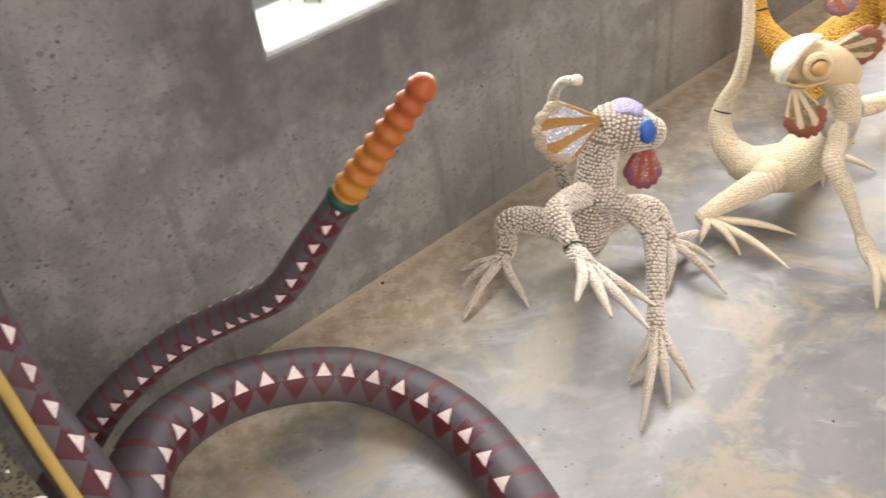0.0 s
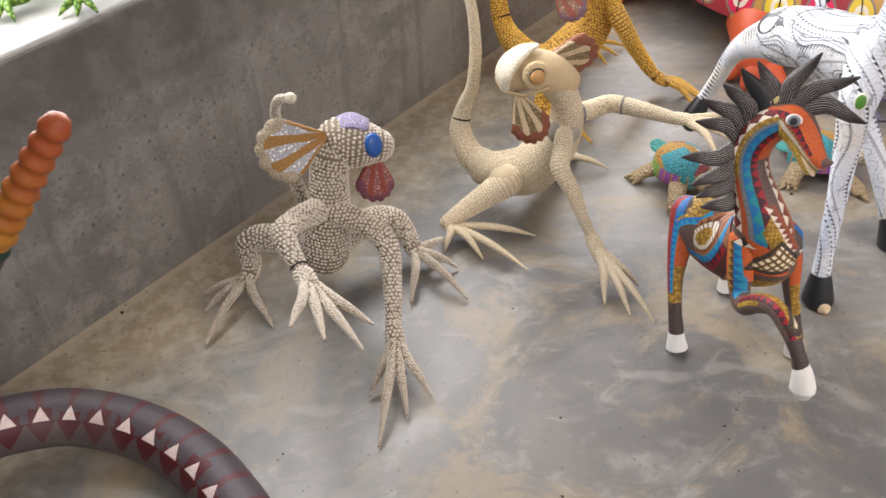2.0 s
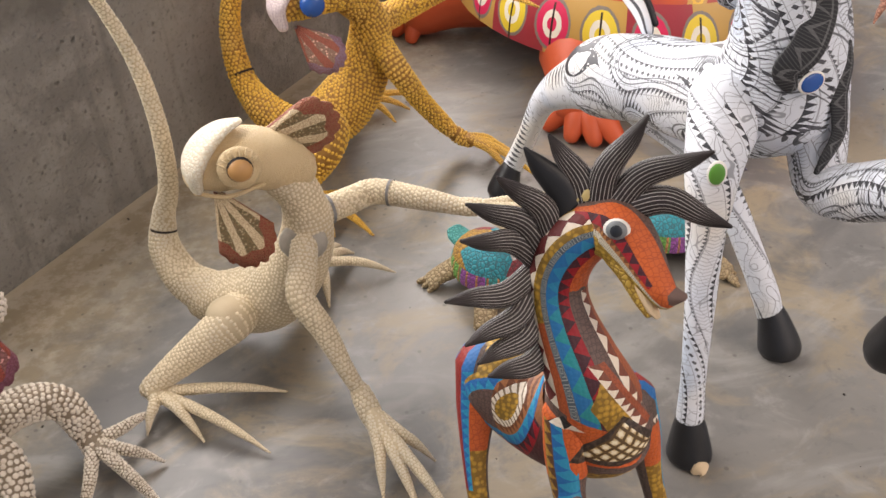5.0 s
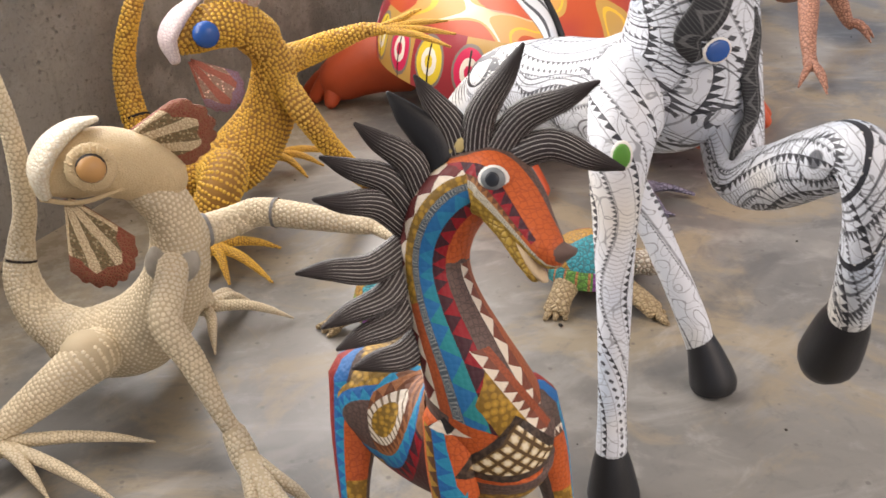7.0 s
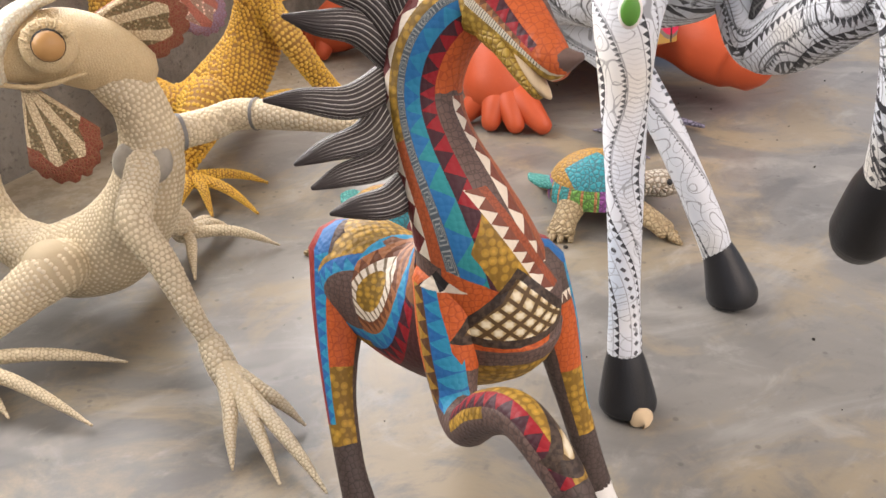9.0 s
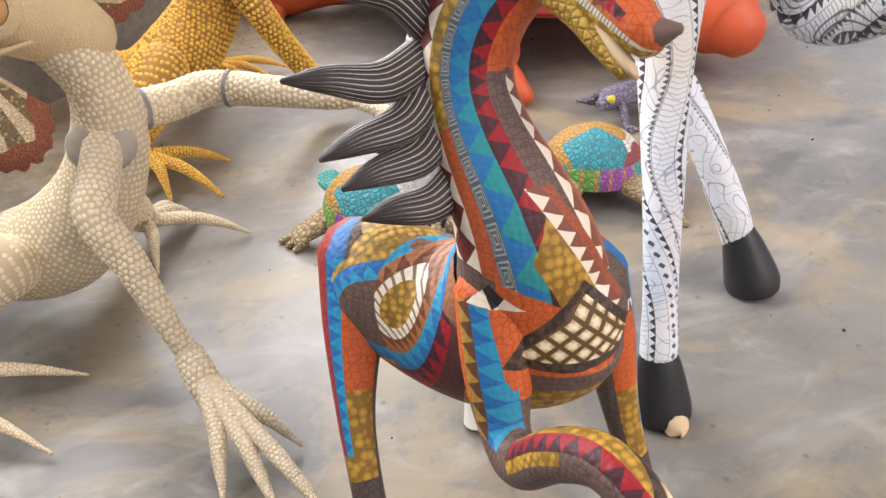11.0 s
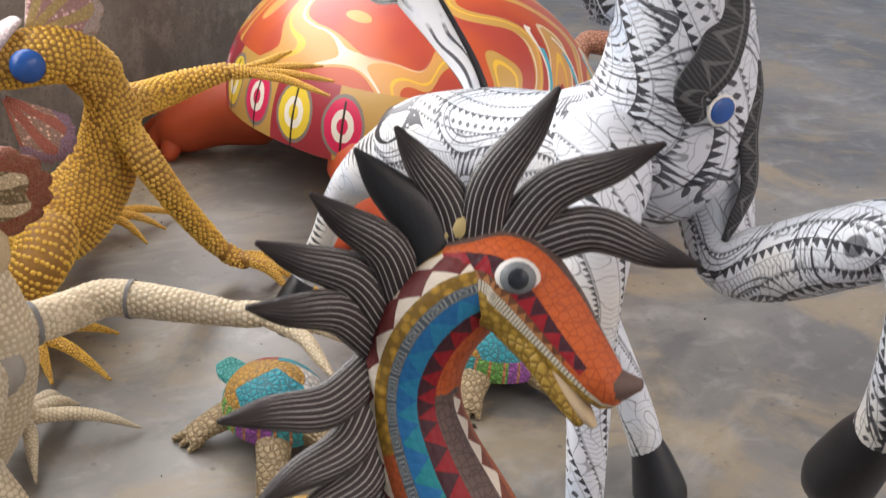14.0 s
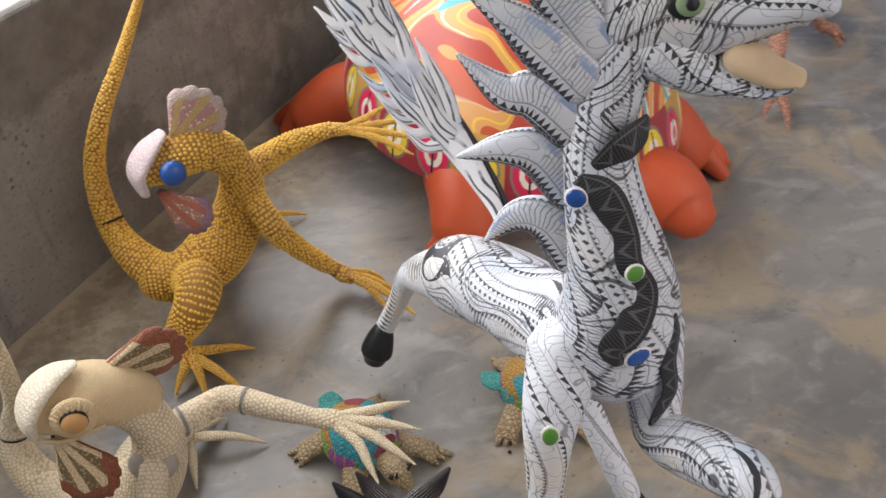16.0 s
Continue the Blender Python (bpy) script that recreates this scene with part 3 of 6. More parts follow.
def patchwork(name):
    """Shell of a small turtle: dotted plates in many colours, a rim of short bars."""
    a = Mat(name, 0.55)
    u, v, _ = a.split(a.uvs)
    n = a.nt.nodes.new("ShaderNodeTexVoronoi")
    n.inputs["Scale"].default_value = 17.0
    put(a.nt, a.obj, n.inputs["Vector"])
    sep = a.nt.nodes.new("ShaderNodeSeparateColor")
    a.nt.links.new(n.outputs["Color"], sep.inputs[0])
    k = Val(a.nt, sep.outputs[0])
    c = (0.30, 0.045, 0.05)
    for lo, col in ((0.17, (0.66, 0.62, 0.56)), (0.32, (0.46, 0.25, 0.045)), (0.56, (0.02, 0.30, 0.36)), (0.66, (0.30, 0.05, 0.06)), (0.78, (0.14, 0.33, 0.08)), (0.87, (0.17, 0.15, 0.19)), (0.94, (0.50, 0.22, 0.16))):
        c = a.mix(k.gt(lo), c, col)
    s = (u * 22.0)
    t = (s / 7.0).fract()
    bars = a.mix(t.gt(0.34), (0.15, 0.40, 0.08), (0.33, 0.09, 0.38))
    bars = a.mix(t.gt(0.7), bars, (0.03, 0.34, 0.35))
    bars = a.mix(s.fract().lt(0.2), bars, (0.55, 0.24, 0.10))
    c = a.mix(v.lt(0.3), c, bars)
    d = a.cells(125.0, "DISTANCE_TO_EDGE")
    c = a.mix(a.step(d, 0.0, 0.16).flip() * 0.6, c, (0.06, 0.05, 0.05))
    return a.done(c, a.step(d, 0.0, 0.3), 0.0018, 0.7)


def snake_skin(name, p, turn=0.0):
    a = Mat(name, 0.5)
    u, v, _ = a.split(a.uvs)
    q = ((u + (0.5 - turn)).fract() - 0.5).mag() * 2.0      # 0 on the back, 1 on the belly
    grey, maroon = (0.072, 0.058, 0.066), (0.075, 0.010, 0.013)
    f = ((v / p).fract() - 0.5).mag() * 2.0          # 0 at the middle of a tooth
    c = a.mix((a.noise(26.0, 4.0) * 0.35 + f + q * 0.2).lt(0.42), grey, (0.10, 0.028, 0.032))
    c = a.mix((a.noise(18.0, 3.0) - 0.5 + q).gt(0.30) * f.lt(0.75), c, (0.085, 0.018, 0.022))
    low = q.between(0.38, 0.66)
    c = a.mix(q.gt(0.38), c, (0.085, 0.068, 0.066))
    c = a.mix(low * f.lt(((q - 0.38) / 0.28).flip()), c, maroon)
    white = q.between(0.22, 0.38) * f.lt((q - 0.22) / 0.16 * 0.55)
    dots = a.step(a.cells(190.0, "DISTANCE_TO_EDGE"), 0.0, 0.2).flip() * 0.35
    c = a.mix(white, c, a.mix(dots, (0.74, 0.62, 0.58), (0.35, 0.22, 0.2)))
    c = a.mix(a.step(a.noise(5.0, 3.0), 0.58, 0.74) * 0.3, c, (0.13, 0.105, 0.095))
    return a.done(c, a.cells(260.0) * -1.0, 0.0008, 0.5)


def rattle_paint():
    a = Mat("orange_rattle", 0.45)
    u, v, _ = a.split(a.uvs)
    c = a.mix(a.step(v, 0.0, 0.2), (0.44, 0.18, 0.02), (0.40, 0.085, 0.022))
    c = a.mix(a.step(a.noise(25.0), 0.45, 0.7) * 0.5, c, (0.33, 0.06, 0.02))
    c = a.mix(v.lt(0.014), c, (0.012, 0.05, 0.035))
    return a.done(c, a.noise(60.0), 0.001, 0.5)


def spotted():
    a = Mat("black_scales_white_spots", 0.55)
    big = a.cells(15.0)
    d = a.cells(150.0)
    c = a.mix(a.step(d, 0.3, 0.55), (0.035, 0.028, 0.02), (0.11, 0.09, 0.055))
    return a.done(a.mix(big.lt(0.42), c, (0.78, 0.74, 0.68)), d * -1.0, 0.0012, 0.7)


M["neck"], M["hbody"], M["hleg"], M["hraised"], M["hhead"], M["mane"] = horse_neck(), horse_body(), horse_leg(), horse_raised(), horse_head(), mane_hair()
M["ink"] = ink("black_ink_on_white", 6, 1.0, 4.6, 0.0095, 0.3, 0.17, 0.20)
M["ink_neck"] = ink("black_ink_on_white_neck", 6, 1.5, 3.2, 0.0095, 0.55, 0.18, 0.07)
M["ink_limb"] = ink("black_ink_on_white_limb", 3, 6.0, 2.8, 0.0085, 0.1, 0.16, ribs=0.3)
M["ink_knee"] = ink("black_ink_on_white_knee", 4, 2.0, 3.0, 0.0100, 0.8, 0.22, 0.10)
M["ink_lock"] = ink("black_ink_on_white_locks", 2, 0.0, 0.2, 0.0085, 0.74, 0.15, 0.0, True)
M["feather"] = feather_paint()
M["shell"] = turtle_shell()
M["patch"], M["snake"], M["rattle"], M["spotted"] = patchwork("dotted_patchwork_shell"), snake_skin("snake_skin_triangles", 0.062, 0.075), rattle_paint(), spotted()
M["yellow_line"] = plain("mustard_edge", (0.40, 0.26, 0.06), 0.6)
M["ink_few"] = ink("white_paint_few_lines", 1, 0.6, 0.5, 0.0085, 0.42, 0.035, ribs=0.0)
M["ink_white"] = plain("white_paint", (0.83, 0.83, 0.84), 0.45, 25.0, 0.1)
M["swoosh"] = dark_scroll()
M["grit"] = plain("dark_grit", (0.035, 0.03, 0.026), 0.9)
M["smudge"] = plain("grey_joint_filler", (0.22, 0.215, 0.21), 0.8, 60.0, 0.5)
M["ochre_dots"] = beads("ochre_dots", (0.50, 0.32, 0.055), (0.22, 0.12, 0.015), 0.0055, depth=0.001)
M["snake_tail"] = snake_skin("snake_tail_triangles", 0.036)
M["patina"] = plain("grey_patina", (0.36, 0.33, 0.28), 0.75, 60.0, 0.5)


# ---------------------------------------------------------------- shaping tools
def spline(pts, seg):
    """Catmull-Rom through rows of numbers."""
    p = np.array(pts, float)
    if len(p) == 2:
        return np.array([p[0] + (p[1] - p[0]) * i / seg for i in range(seg + 1)])
    ext = np.vstack([2 * p[0] - p[1], p, 2 * p[-1] - p[-2]])
    out = []
    for i in range(1, len(ext) - 2):
        a, b, c, d = ext[i - 1], ext[i], ext[i + 1], ext[i + 2]
        for k in range(seg):
            t = k / seg
            out.append(0.5 * (2 * b + (c - a) * t + (2 * a - 5 * b + 4 * c - d) * t * t + (3 * b - a - 3 * c + d) * t ** 3))
    out.append(p[-1])
    out = np.array(out)
    out[:, 3:] = np.maximum(out[:, 3:], 0.0012)
    return out


DOME = [(math.cos(k * math.pi / 3) * r, math.sin(k * math.pi / 3) * r, h) for r, h in ((1.0, -0.25), (0.74, 0.62)) for k in range(6)] + [(0.0, 0.0, 1.0)]
DOME_FACES = [(k, (k + 1) % 6, 6 + (k + 1) % 6, 6 + k) for k in range(6)] + [(6 + k, 6 + (k + 1) % 6, 12) for k in range(6)]


class Figure:
    """One carved figure in plan units: an empty at its base, with a mesh for each part and a coat of raised scales on each limb."""

    def __init__(self, base, skin=None):
        self.base = Vector(base)
        self.skin = skin                 # (spacing in metres, height of a scale, material) or None
        self.pieces, self.limb = [], None
        self.rng = np.random.RandomState(7)

    def part(self, name, label="", skin=True):
        """Begins a part; what follows is shaped into it."""
        self.limb = {"name": name, "label": label, "under": None, "scales": []}
        self.coat = self.skin if skin else None
        self.begin(self.limb)
        return self

    def sub(self, name, label="", skin=False):
        """Begins a piece that belongs to the last part."""
        self.coat = self.skin if skin else None
        self.begin({"name": name, "label": label, "under": self.limb})
        return self

    def begin(self, piece):
        self.bm = piece["bm"] = bmesh.new()
        self.uv = self.bm.loops.layers.uv.new("UVMap")
        self.mats = piece["mats"] = []
        self.pieces.append(piece)

    def stud(self, pos, run, tan, nrm, c):
        """Rows of scales round a limb, closer where it is thin."""
        rows, at, odd = self.limb["scales"], 0.0, 0
        while at < run[-1]:
            def mid(v): return np.array([np.interp(at, run, v[:, i]) for i in range(v.shape[1])])
            p, t, n, r = mid(pos), mid(tan), mid(nrm), mid(c[:, 3:5])
            t /= np.linalg.norm(t)
            n -= t * (n @ t)
            n /= np.linalg.norm(n)
            b = np.cross(t, n)
            step = min(self.coat[0], max(0.0040, r.min() * S * 0.62))
            count = max(5, int(round(2 * math.pi * (r.mean() * S) / step)))
            for j in range(count):
                w = 2 * math.pi * (j + 0.5 * odd + self.rng.uniform(-0.16, 0.16)) / count
                o = n * math.cos(w) / r[0] + b * math.sin(w) / r[1]
                slide = t * self.rng.uniform(-0.14, 0.14) * step / S
                rows.append((*(p + slide + (n * math.cos(w) * r[0] + b * math.sin(w) * r[1]) * 0.985), *(o / np.linalg.norm(o)), *t, step * self.rng.uniform(0.42, 0.50)))
            at, odd = at + step * 0.88, 1 - odd
        for i, way in ((0, -1.0), (len(pos) - 1, 1.0)):      # the rounded ends
            n, t, rad = nrm[i], tan[i] * way, c[i, 3:5].min()
            b = np.cross(t, n)
            step = min(self.coat[0], max(0.0040, rad * S * 0.62))
            rings = int(rad * S * 1.5 / step)
            for k in range(1, rings + 1):
                la = math.pi / 2 * k / max(rings, 1)
                count = max(1, int(round(2 * math.pi * rad * S * math.cos(la) / step)))
                for j in range(count):
                    w = 2 * math.pi * (j + 0.5 * (k % 2)) / count
                    o = (n * math.cos(w) + b * math.sin(w)) * math.cos(la) + t * math.sin(la)
                    rows.append((*(pos[i] + o * rad * 0.93), *o, *(b * math.cos(w) - n * math.sin(w)), step * self.rng.uniform(0.42, 0.50)))

    def slot(self, mat):
        if mat not in self.mats:
            self.mats.append(mat)
        return self.mats.index(mat)

    def grid(self, rings, uvs, k, closed_u=True):
        """Faces between rings of vertices; uvs(i, j) for row i, column j."""
        bm = self.bm
        for i in range(len(rings) - 1):
            a, b = rings[i], rings[i + 1]
            n = max(len(a), len(b))
            for j in range(n if closed_u else n - 1):
                j1 = j + 1
                va = [a[j % len(a)], a[j1 % len(a)]] if len(a) > 1 else [a[0]]
                vb = [b[j1 % len(b)], b[j % len(b)]] if len(b) > 1 else [b[0]]
                ca = [(i, j), (i, j1)] if len(a) > 1 else [(i, j + 0.5)]
                cb = [(i + 1, j1), (i + 1, j)] if len(b) > 1 else [(i + 1, j + 0.5)]
                f = bm.faces.new(va + vb)
                f.material_index, f.smooth = k, True
                for lp, cc in zip(f.loops, ca + cb):
                    lp[self.uv].uv = uvs(*cc)

    def tube(self, pts, mat, n=14, seg=6, up=(0, 0, 1), span=None, round_a=True, round_b=True, ribs=0.0, rib_len=0.02):
        """A limb: rows x, y, z, r or x, y, z, r, r2 (r along 'up', r2 across). UV: turn, metres along (or 0 to span)."""
        rows = [(*p, p[3]) if len(p) == 4 else p for p in pts]
        c = spline(rows, seg)
        if self.coat:
            c[:, 3:5] = np.maximum(c[:, 3:5] - 0.40 * self.coat[0] * self.coat[1] / S, c[:, 3:5] * 0.72)
        pos = c[:, :3]
        tan = np.gradient(pos, axis=0)
        tan /= np.linalg.norm(tan, axis=1)[:, None] + 1e-12
        run = np.concatenate([[0], np.cumsum(np.linalg.norm(np.diff(pos, axis=0), axis=1))]) * S
        total = run[-1]
        ref = np.array(up, float)
        turns = []
        nrm = ref - tan[0] * (ref @ tan[0])
        if np.linalg.norm(nrm) < 0.05:
            ref = np.array((0.3, 0.9, 0.1))
            nrm = ref - tan[0] * (ref @ tan[0])
        nrm /= np.linalg.norm(nrm)
        rows2, lens = [], []

        def ring(p, nn, bb, r1, r2):
            return [self.bm.verts.new((p + nn * (math.cos(2 * math.pi * j / n) * r1) + bb * (math.sin(2 * math.pi * j / n) * r2)).tolist()) for j in range(n)]

        for i in range(len(pos)):
            nrm = nrm - tan[i] * (nrm @ tan[i])
            nrm /= np.linalg.norm(nrm)
            b = np.cross(tan[i], nrm)
            turns.append(nrm)
            r1, r2 = c[i, 3], c[i, 4]
            if ribs:
                w = 1 + ribs * math.sin(2 * math.pi * run[i] / rib_len)
                r1, r2 = r1 * w, r2 * w
            if i == 0 and round_a:
                rows2.append([self.bm.verts.new((pos[0] - tan[0] * min(r1, r2) * 0.9).tolist())]), lens.append(0)
                for f in (0.42, 0.8):
                    rows2.append(ring(pos[0] - tan[0] * min(r1, r2) * 0.9 * math.sqrt(1 - f * f), nrm, b, r1 * f, r2 * f)), lens.append(0)
            rows2.append(ring(pos[i], nrm, b, r1, r2)), lens.append(run[i])
            if i == len(pos) - 1 and round_b:
                for f in (0.8, 0.42):
                    rows2.append(ring(pos[i] + tan[i] * min(r1, r2) * 0.9 * math.sqrt(1 - f * f), nrm, b, r1 * f, r2 * f)), lens.append(total)
                rows2.append([self.bm.verts.new((pos[i] + tan[i] * min(r1, r2) * 0.9).tolist())]), lens.append(total)
        k = self.slot(mat)
        div = total / span if span else 1.0
        self.grid(rows2, lambda i, j: (j / n, lens[i] / div), k)
        if self.coat:
            self.stud(pos, run, tan, np.array(turns), c)
        return self

    def ball(self, at, radii, mat, n=16, turn=(0, 0, 0), lo=-90, hi=90, tilt=None):
        """An ellipsoid, or a dome of it between two latitudes. UV: turn, 0 at lo to 1 at hi."""
        m = Euler([radians(a) for a in turn]).to_matrix()
        if tilt is not None:
            m = Vector(tilt).to_track_quat("Z", "Y").to_matrix()
        half = max(4, n // 2)
        rings = []
        for i in range(half + 1):
            la = radians(lo + (hi - lo) * i / half)
            if abs(math.cos(la)) < 1e-6:
                rings.append([self.bm.verts.new(Vector(at) + m @ Vector((0, 0, radii[2] * math.sin(la))))])
            else:
                rings.append([self.bm.verts.new(Vector(at) + m @ Vector((radii[0] * math.cos(la) * math.cos(2 * math.pi * j / n), radii[1] * math.cos(la) * math.sin(2 * math.pi * j / n), radii[2] * math.sin(la)))) for j in range(n)])
        self.grid(rings, lambda i, j: (j / n, i / half), self.slot(mat))
        return self

    def fan(self, root, along, side, length, spread, mat, thick=0.004, scallop=0.06, teeth_n=7, squash=1.0):
        """A scalloped fan (crest, frill, wattle) from its root. UV: -1..1 across, 0..1 outward."""
        a, s = Vector(along).normalized(), Vector(side).normalized()
        s = (s - a * s.dot(a)).normalized()
        w = a.cross(s)
        cols, rws, k = 25, 6, self.slot(mat)

        def sheet(sign):
            out = []
            for i in range(rws + 1):
                r = 0.08 + 0.92 * i / rws
                row = []
                for j in range(cols):
                    q = j / (cols - 1) * 2 - 1
                    ang = radians(q * spread)
                    rr = length * r * (1 - 0.25 * q * q) * (1 + (scallop * (abs(math.sin(q * teeth_n * 1.57)) - 0.5) if i == rws else 0))
                    t = thick * (1.0 if i < rws else 0.35) * (1 if 0 < j < cols - 1 else 0.4)
                    row.append(self.bm.verts.new(Vector(root) + a * (rr * math.cos(ang)) + s * (rr * math.sin(ang) * squash) + w * (sign * t + length * 0.06 * math.sin(q * 2 + 1) * r)))
                out.append(row)
            self.grid(out, lambda i, j: (j / (cols - 1) * 2 - 1, i / rws), k, closed_u=False)
            return out
        f, b = sheet(1), sheet(-1)
        edge_f = f[0] + [r[-1] for r in f[1:]] + f[-1][::-1][1:] + [r[0] for r in f[::-1][1:]]
        edge_b = b[0] + [r[-1] for r in b[1:]] + b[-1][::-1][1:] + [r[0] for r in b[::-1][1:]]
        self.grid([edge_f[:-1], edge_b[:-1]], lambda i, j: (0.9, 0.95), k)
        return self

    def hand(self, wrist, palm, tips, r, mat, lift=0.018):
        """Long fingers that spread from a palm, as pieces of the limb."""
        w, p = np.array(wrist, float), np.array(palm, float)
        self.sub("palm", skin=True)
        self.tube([(*w, r), (*(w * 0.5 + p * 0.5), r * 0.95, r * 1.15), (*p, r * 0.6, r * 1.0)], mat, 12, 4)
        for t in tips:
            t = np.array(t, float)
            m1, m2 = p * 0.62 + t * 0.38, p * 0.3 + t * 0.7
            s0 = w * 0.55 + p * 0.45
            self.sub("finger", skin=True)
            self.tube([(*s0, r * 0.66), (*(m1 + (0, 0, lift * 0.8)), r * 0.60), (*(m2 + (0, 0, lift * 0.6)), r * 0.47), (*t, r * 0.13)], mat, 10, 5)
        return self

    def finish(self, name, label, category, group=""):
        root = tagged(new(name), label, category, group)
        root.location = self.base * S
        for piece in self.pieces:
            bm = piece["bm"]
            bmesh.ops.translate(bm, verts=bm.verts, vec=-self.base)
            bmesh.ops.scale(bm, verts=bm.verts, vec=(S, S, S))
            bmesh.ops.recalc_face_normals(bm, faces=bm.faces)
            me = bpy.data.meshes.new(piece["name"])
            bm.to_mesh(me)
            bm.free()
            for m in piece["mats"]:
                me.materials.append(m)
            ob = piece["ob"] = tagged(new(piece["name"], me), piece["label"])
            ob.parent = piece["under"]["ob"] if piece["under"] else root
            if piece.get("scales"):
                self.coat_mesh(piece, ob)
        return root

    def coat_mesh(self, piece, limb):
        q, seen = [], {}
        for row in piece["scales"]:          # none grows into another
            cell = tuple(int(v * S // self.skin[0]) for v in row[:3])
            near = [o for i in (-1, 0, 1) for j in (-1, 0, 1) for k in (-1, 0, 1) for o in seen.get((cell[0] + i, cell[1] + j, cell[2] + k), ())]
            if all((row[0] - o[0]) ** 2 + (row[1] - o[1]) ** 2 + (row[2] - o[2]) ** 2 > (0.72 * (row[9] + o[9]) / S) ** 2 for o in near):
                seen.setdefault(cell, []).append(row)
                q.append(row)
        q = np.array(q)
        p, n, t, r = (q[:, :3] - np.array(self.base)) * S, q[:, 3:6], q[:, 6:9], q[:, 9]
        b = np.cross(n, t)
        d = np.array(DOME)
        v = p[:, None] + r[:, None, None] * (t[:, None] * d[None, :, 0:1] + b[:, None] * d[None, :, 1:2]) + n[:, None] * d[None, :, 2:3] * (r * self.skin[1])[:, None, None]
        faces = [tuple(i * 13 + k for k in f) for i in range(len(q)) for f in DOME_FACES]
        me = bpy.data.meshes.new("scale_coat")
        me.from_pydata(v.reshape(-1, 3).tolist(), [], faces)
        me.materials.append(self.skin[2])
        me.polygons.foreach_set("use_smooth", [True] * len(me.polygons))
        ob = tagged(new("scale_coat", me), "small raised painted scales", kind="stuff")
        ob.parent = limb


def box_bm(lo, hi, bevel=0.0):
    bm = bmesh.new()
    bmesh.ops.create_cube(bm, size=1.0)
    d = [h - l for l, h in zip(lo, hi)]
    bmesh.ops.scale(bm, verts=bm.verts, vec=d)
    bmesh.ops.translate(bm, verts=bm.verts, vec=[(l + h) / 2 for l, h in zip(lo, hi)])
    if bevel:
        bmesh.ops.bevel(bm, geom=bm.edges[:], offset=bevel, segments=3, profile=0.5, affect="EDGES")
    return bm


def solid(name, bm, mat, label="", category="", kind="", at=None):
    me = bpy.data.meshes.new(name)
    bm.to_mesh(me)
    bm.free()
    me.materials.append(mat)
    ob = new(name, me)
    if at is not None:
        ob.matrix_world = at
    return tagged(ob, label, category, "", kind)


# ---------------------------------------------------------------- the setting
# The parapet wall runs from (-0.37, 1.07) at 41.6 degrees; its own x runs along it, y out of the room.
WALL = pose(-0.369 * S, 1.072 * S, 0, 0, 0, 41.6)
JAMB, SILL = 0.092 * S, 0.48 * S

bm = bmesh.new()
bmesh.ops.create_grid(bm, x_segments=2, y_segments=2, size=40.0)
solid("floor", bm, M["floor"], "trowelled grey concrete floor with ochre stains", "floor", "structure")

solid("wall_parapet", box_bm((JAMB - 0.02, 0, -0.1), (7.0, 0.16, SILL), 0.012), M["wall"], "low rough cement parapet wall under a long opening", "wall", "structure", WALL)
solid("wall_west", box_bm((-6.0, 0, -0.1), (JAMB, 0.62, 3.1), 0.02), M["wall"], "rough grey cement wall beside the opening", "wall", "structure", WALL)
solid("sill", box_bm((JAMB + 0.002, 0.012, SILL - 0.06), (7.0, 0.9, SILL + 0.004), 0.008), M["sill"], "broad pale cement sill in daylight", "sill", "structure", WALL)
# Out of view: beam and ceiling added; the ceiling holds back sky light.
solid("wall_lintel", box_bm((JAMB, 0, 2.1), (7.0, 0.3, 3.1), 0.01), M["wall"], "unseen cement beam added over the opening", "wall", "structure", WALL)
solid("ceiling", box_bm((-6.0, -3.0, 3.1), (7.0, 0.3, 3.25)), M["roof"], "unseen plain ceiling slab added to hold back sky light", "ceiling", "structure", WALL)


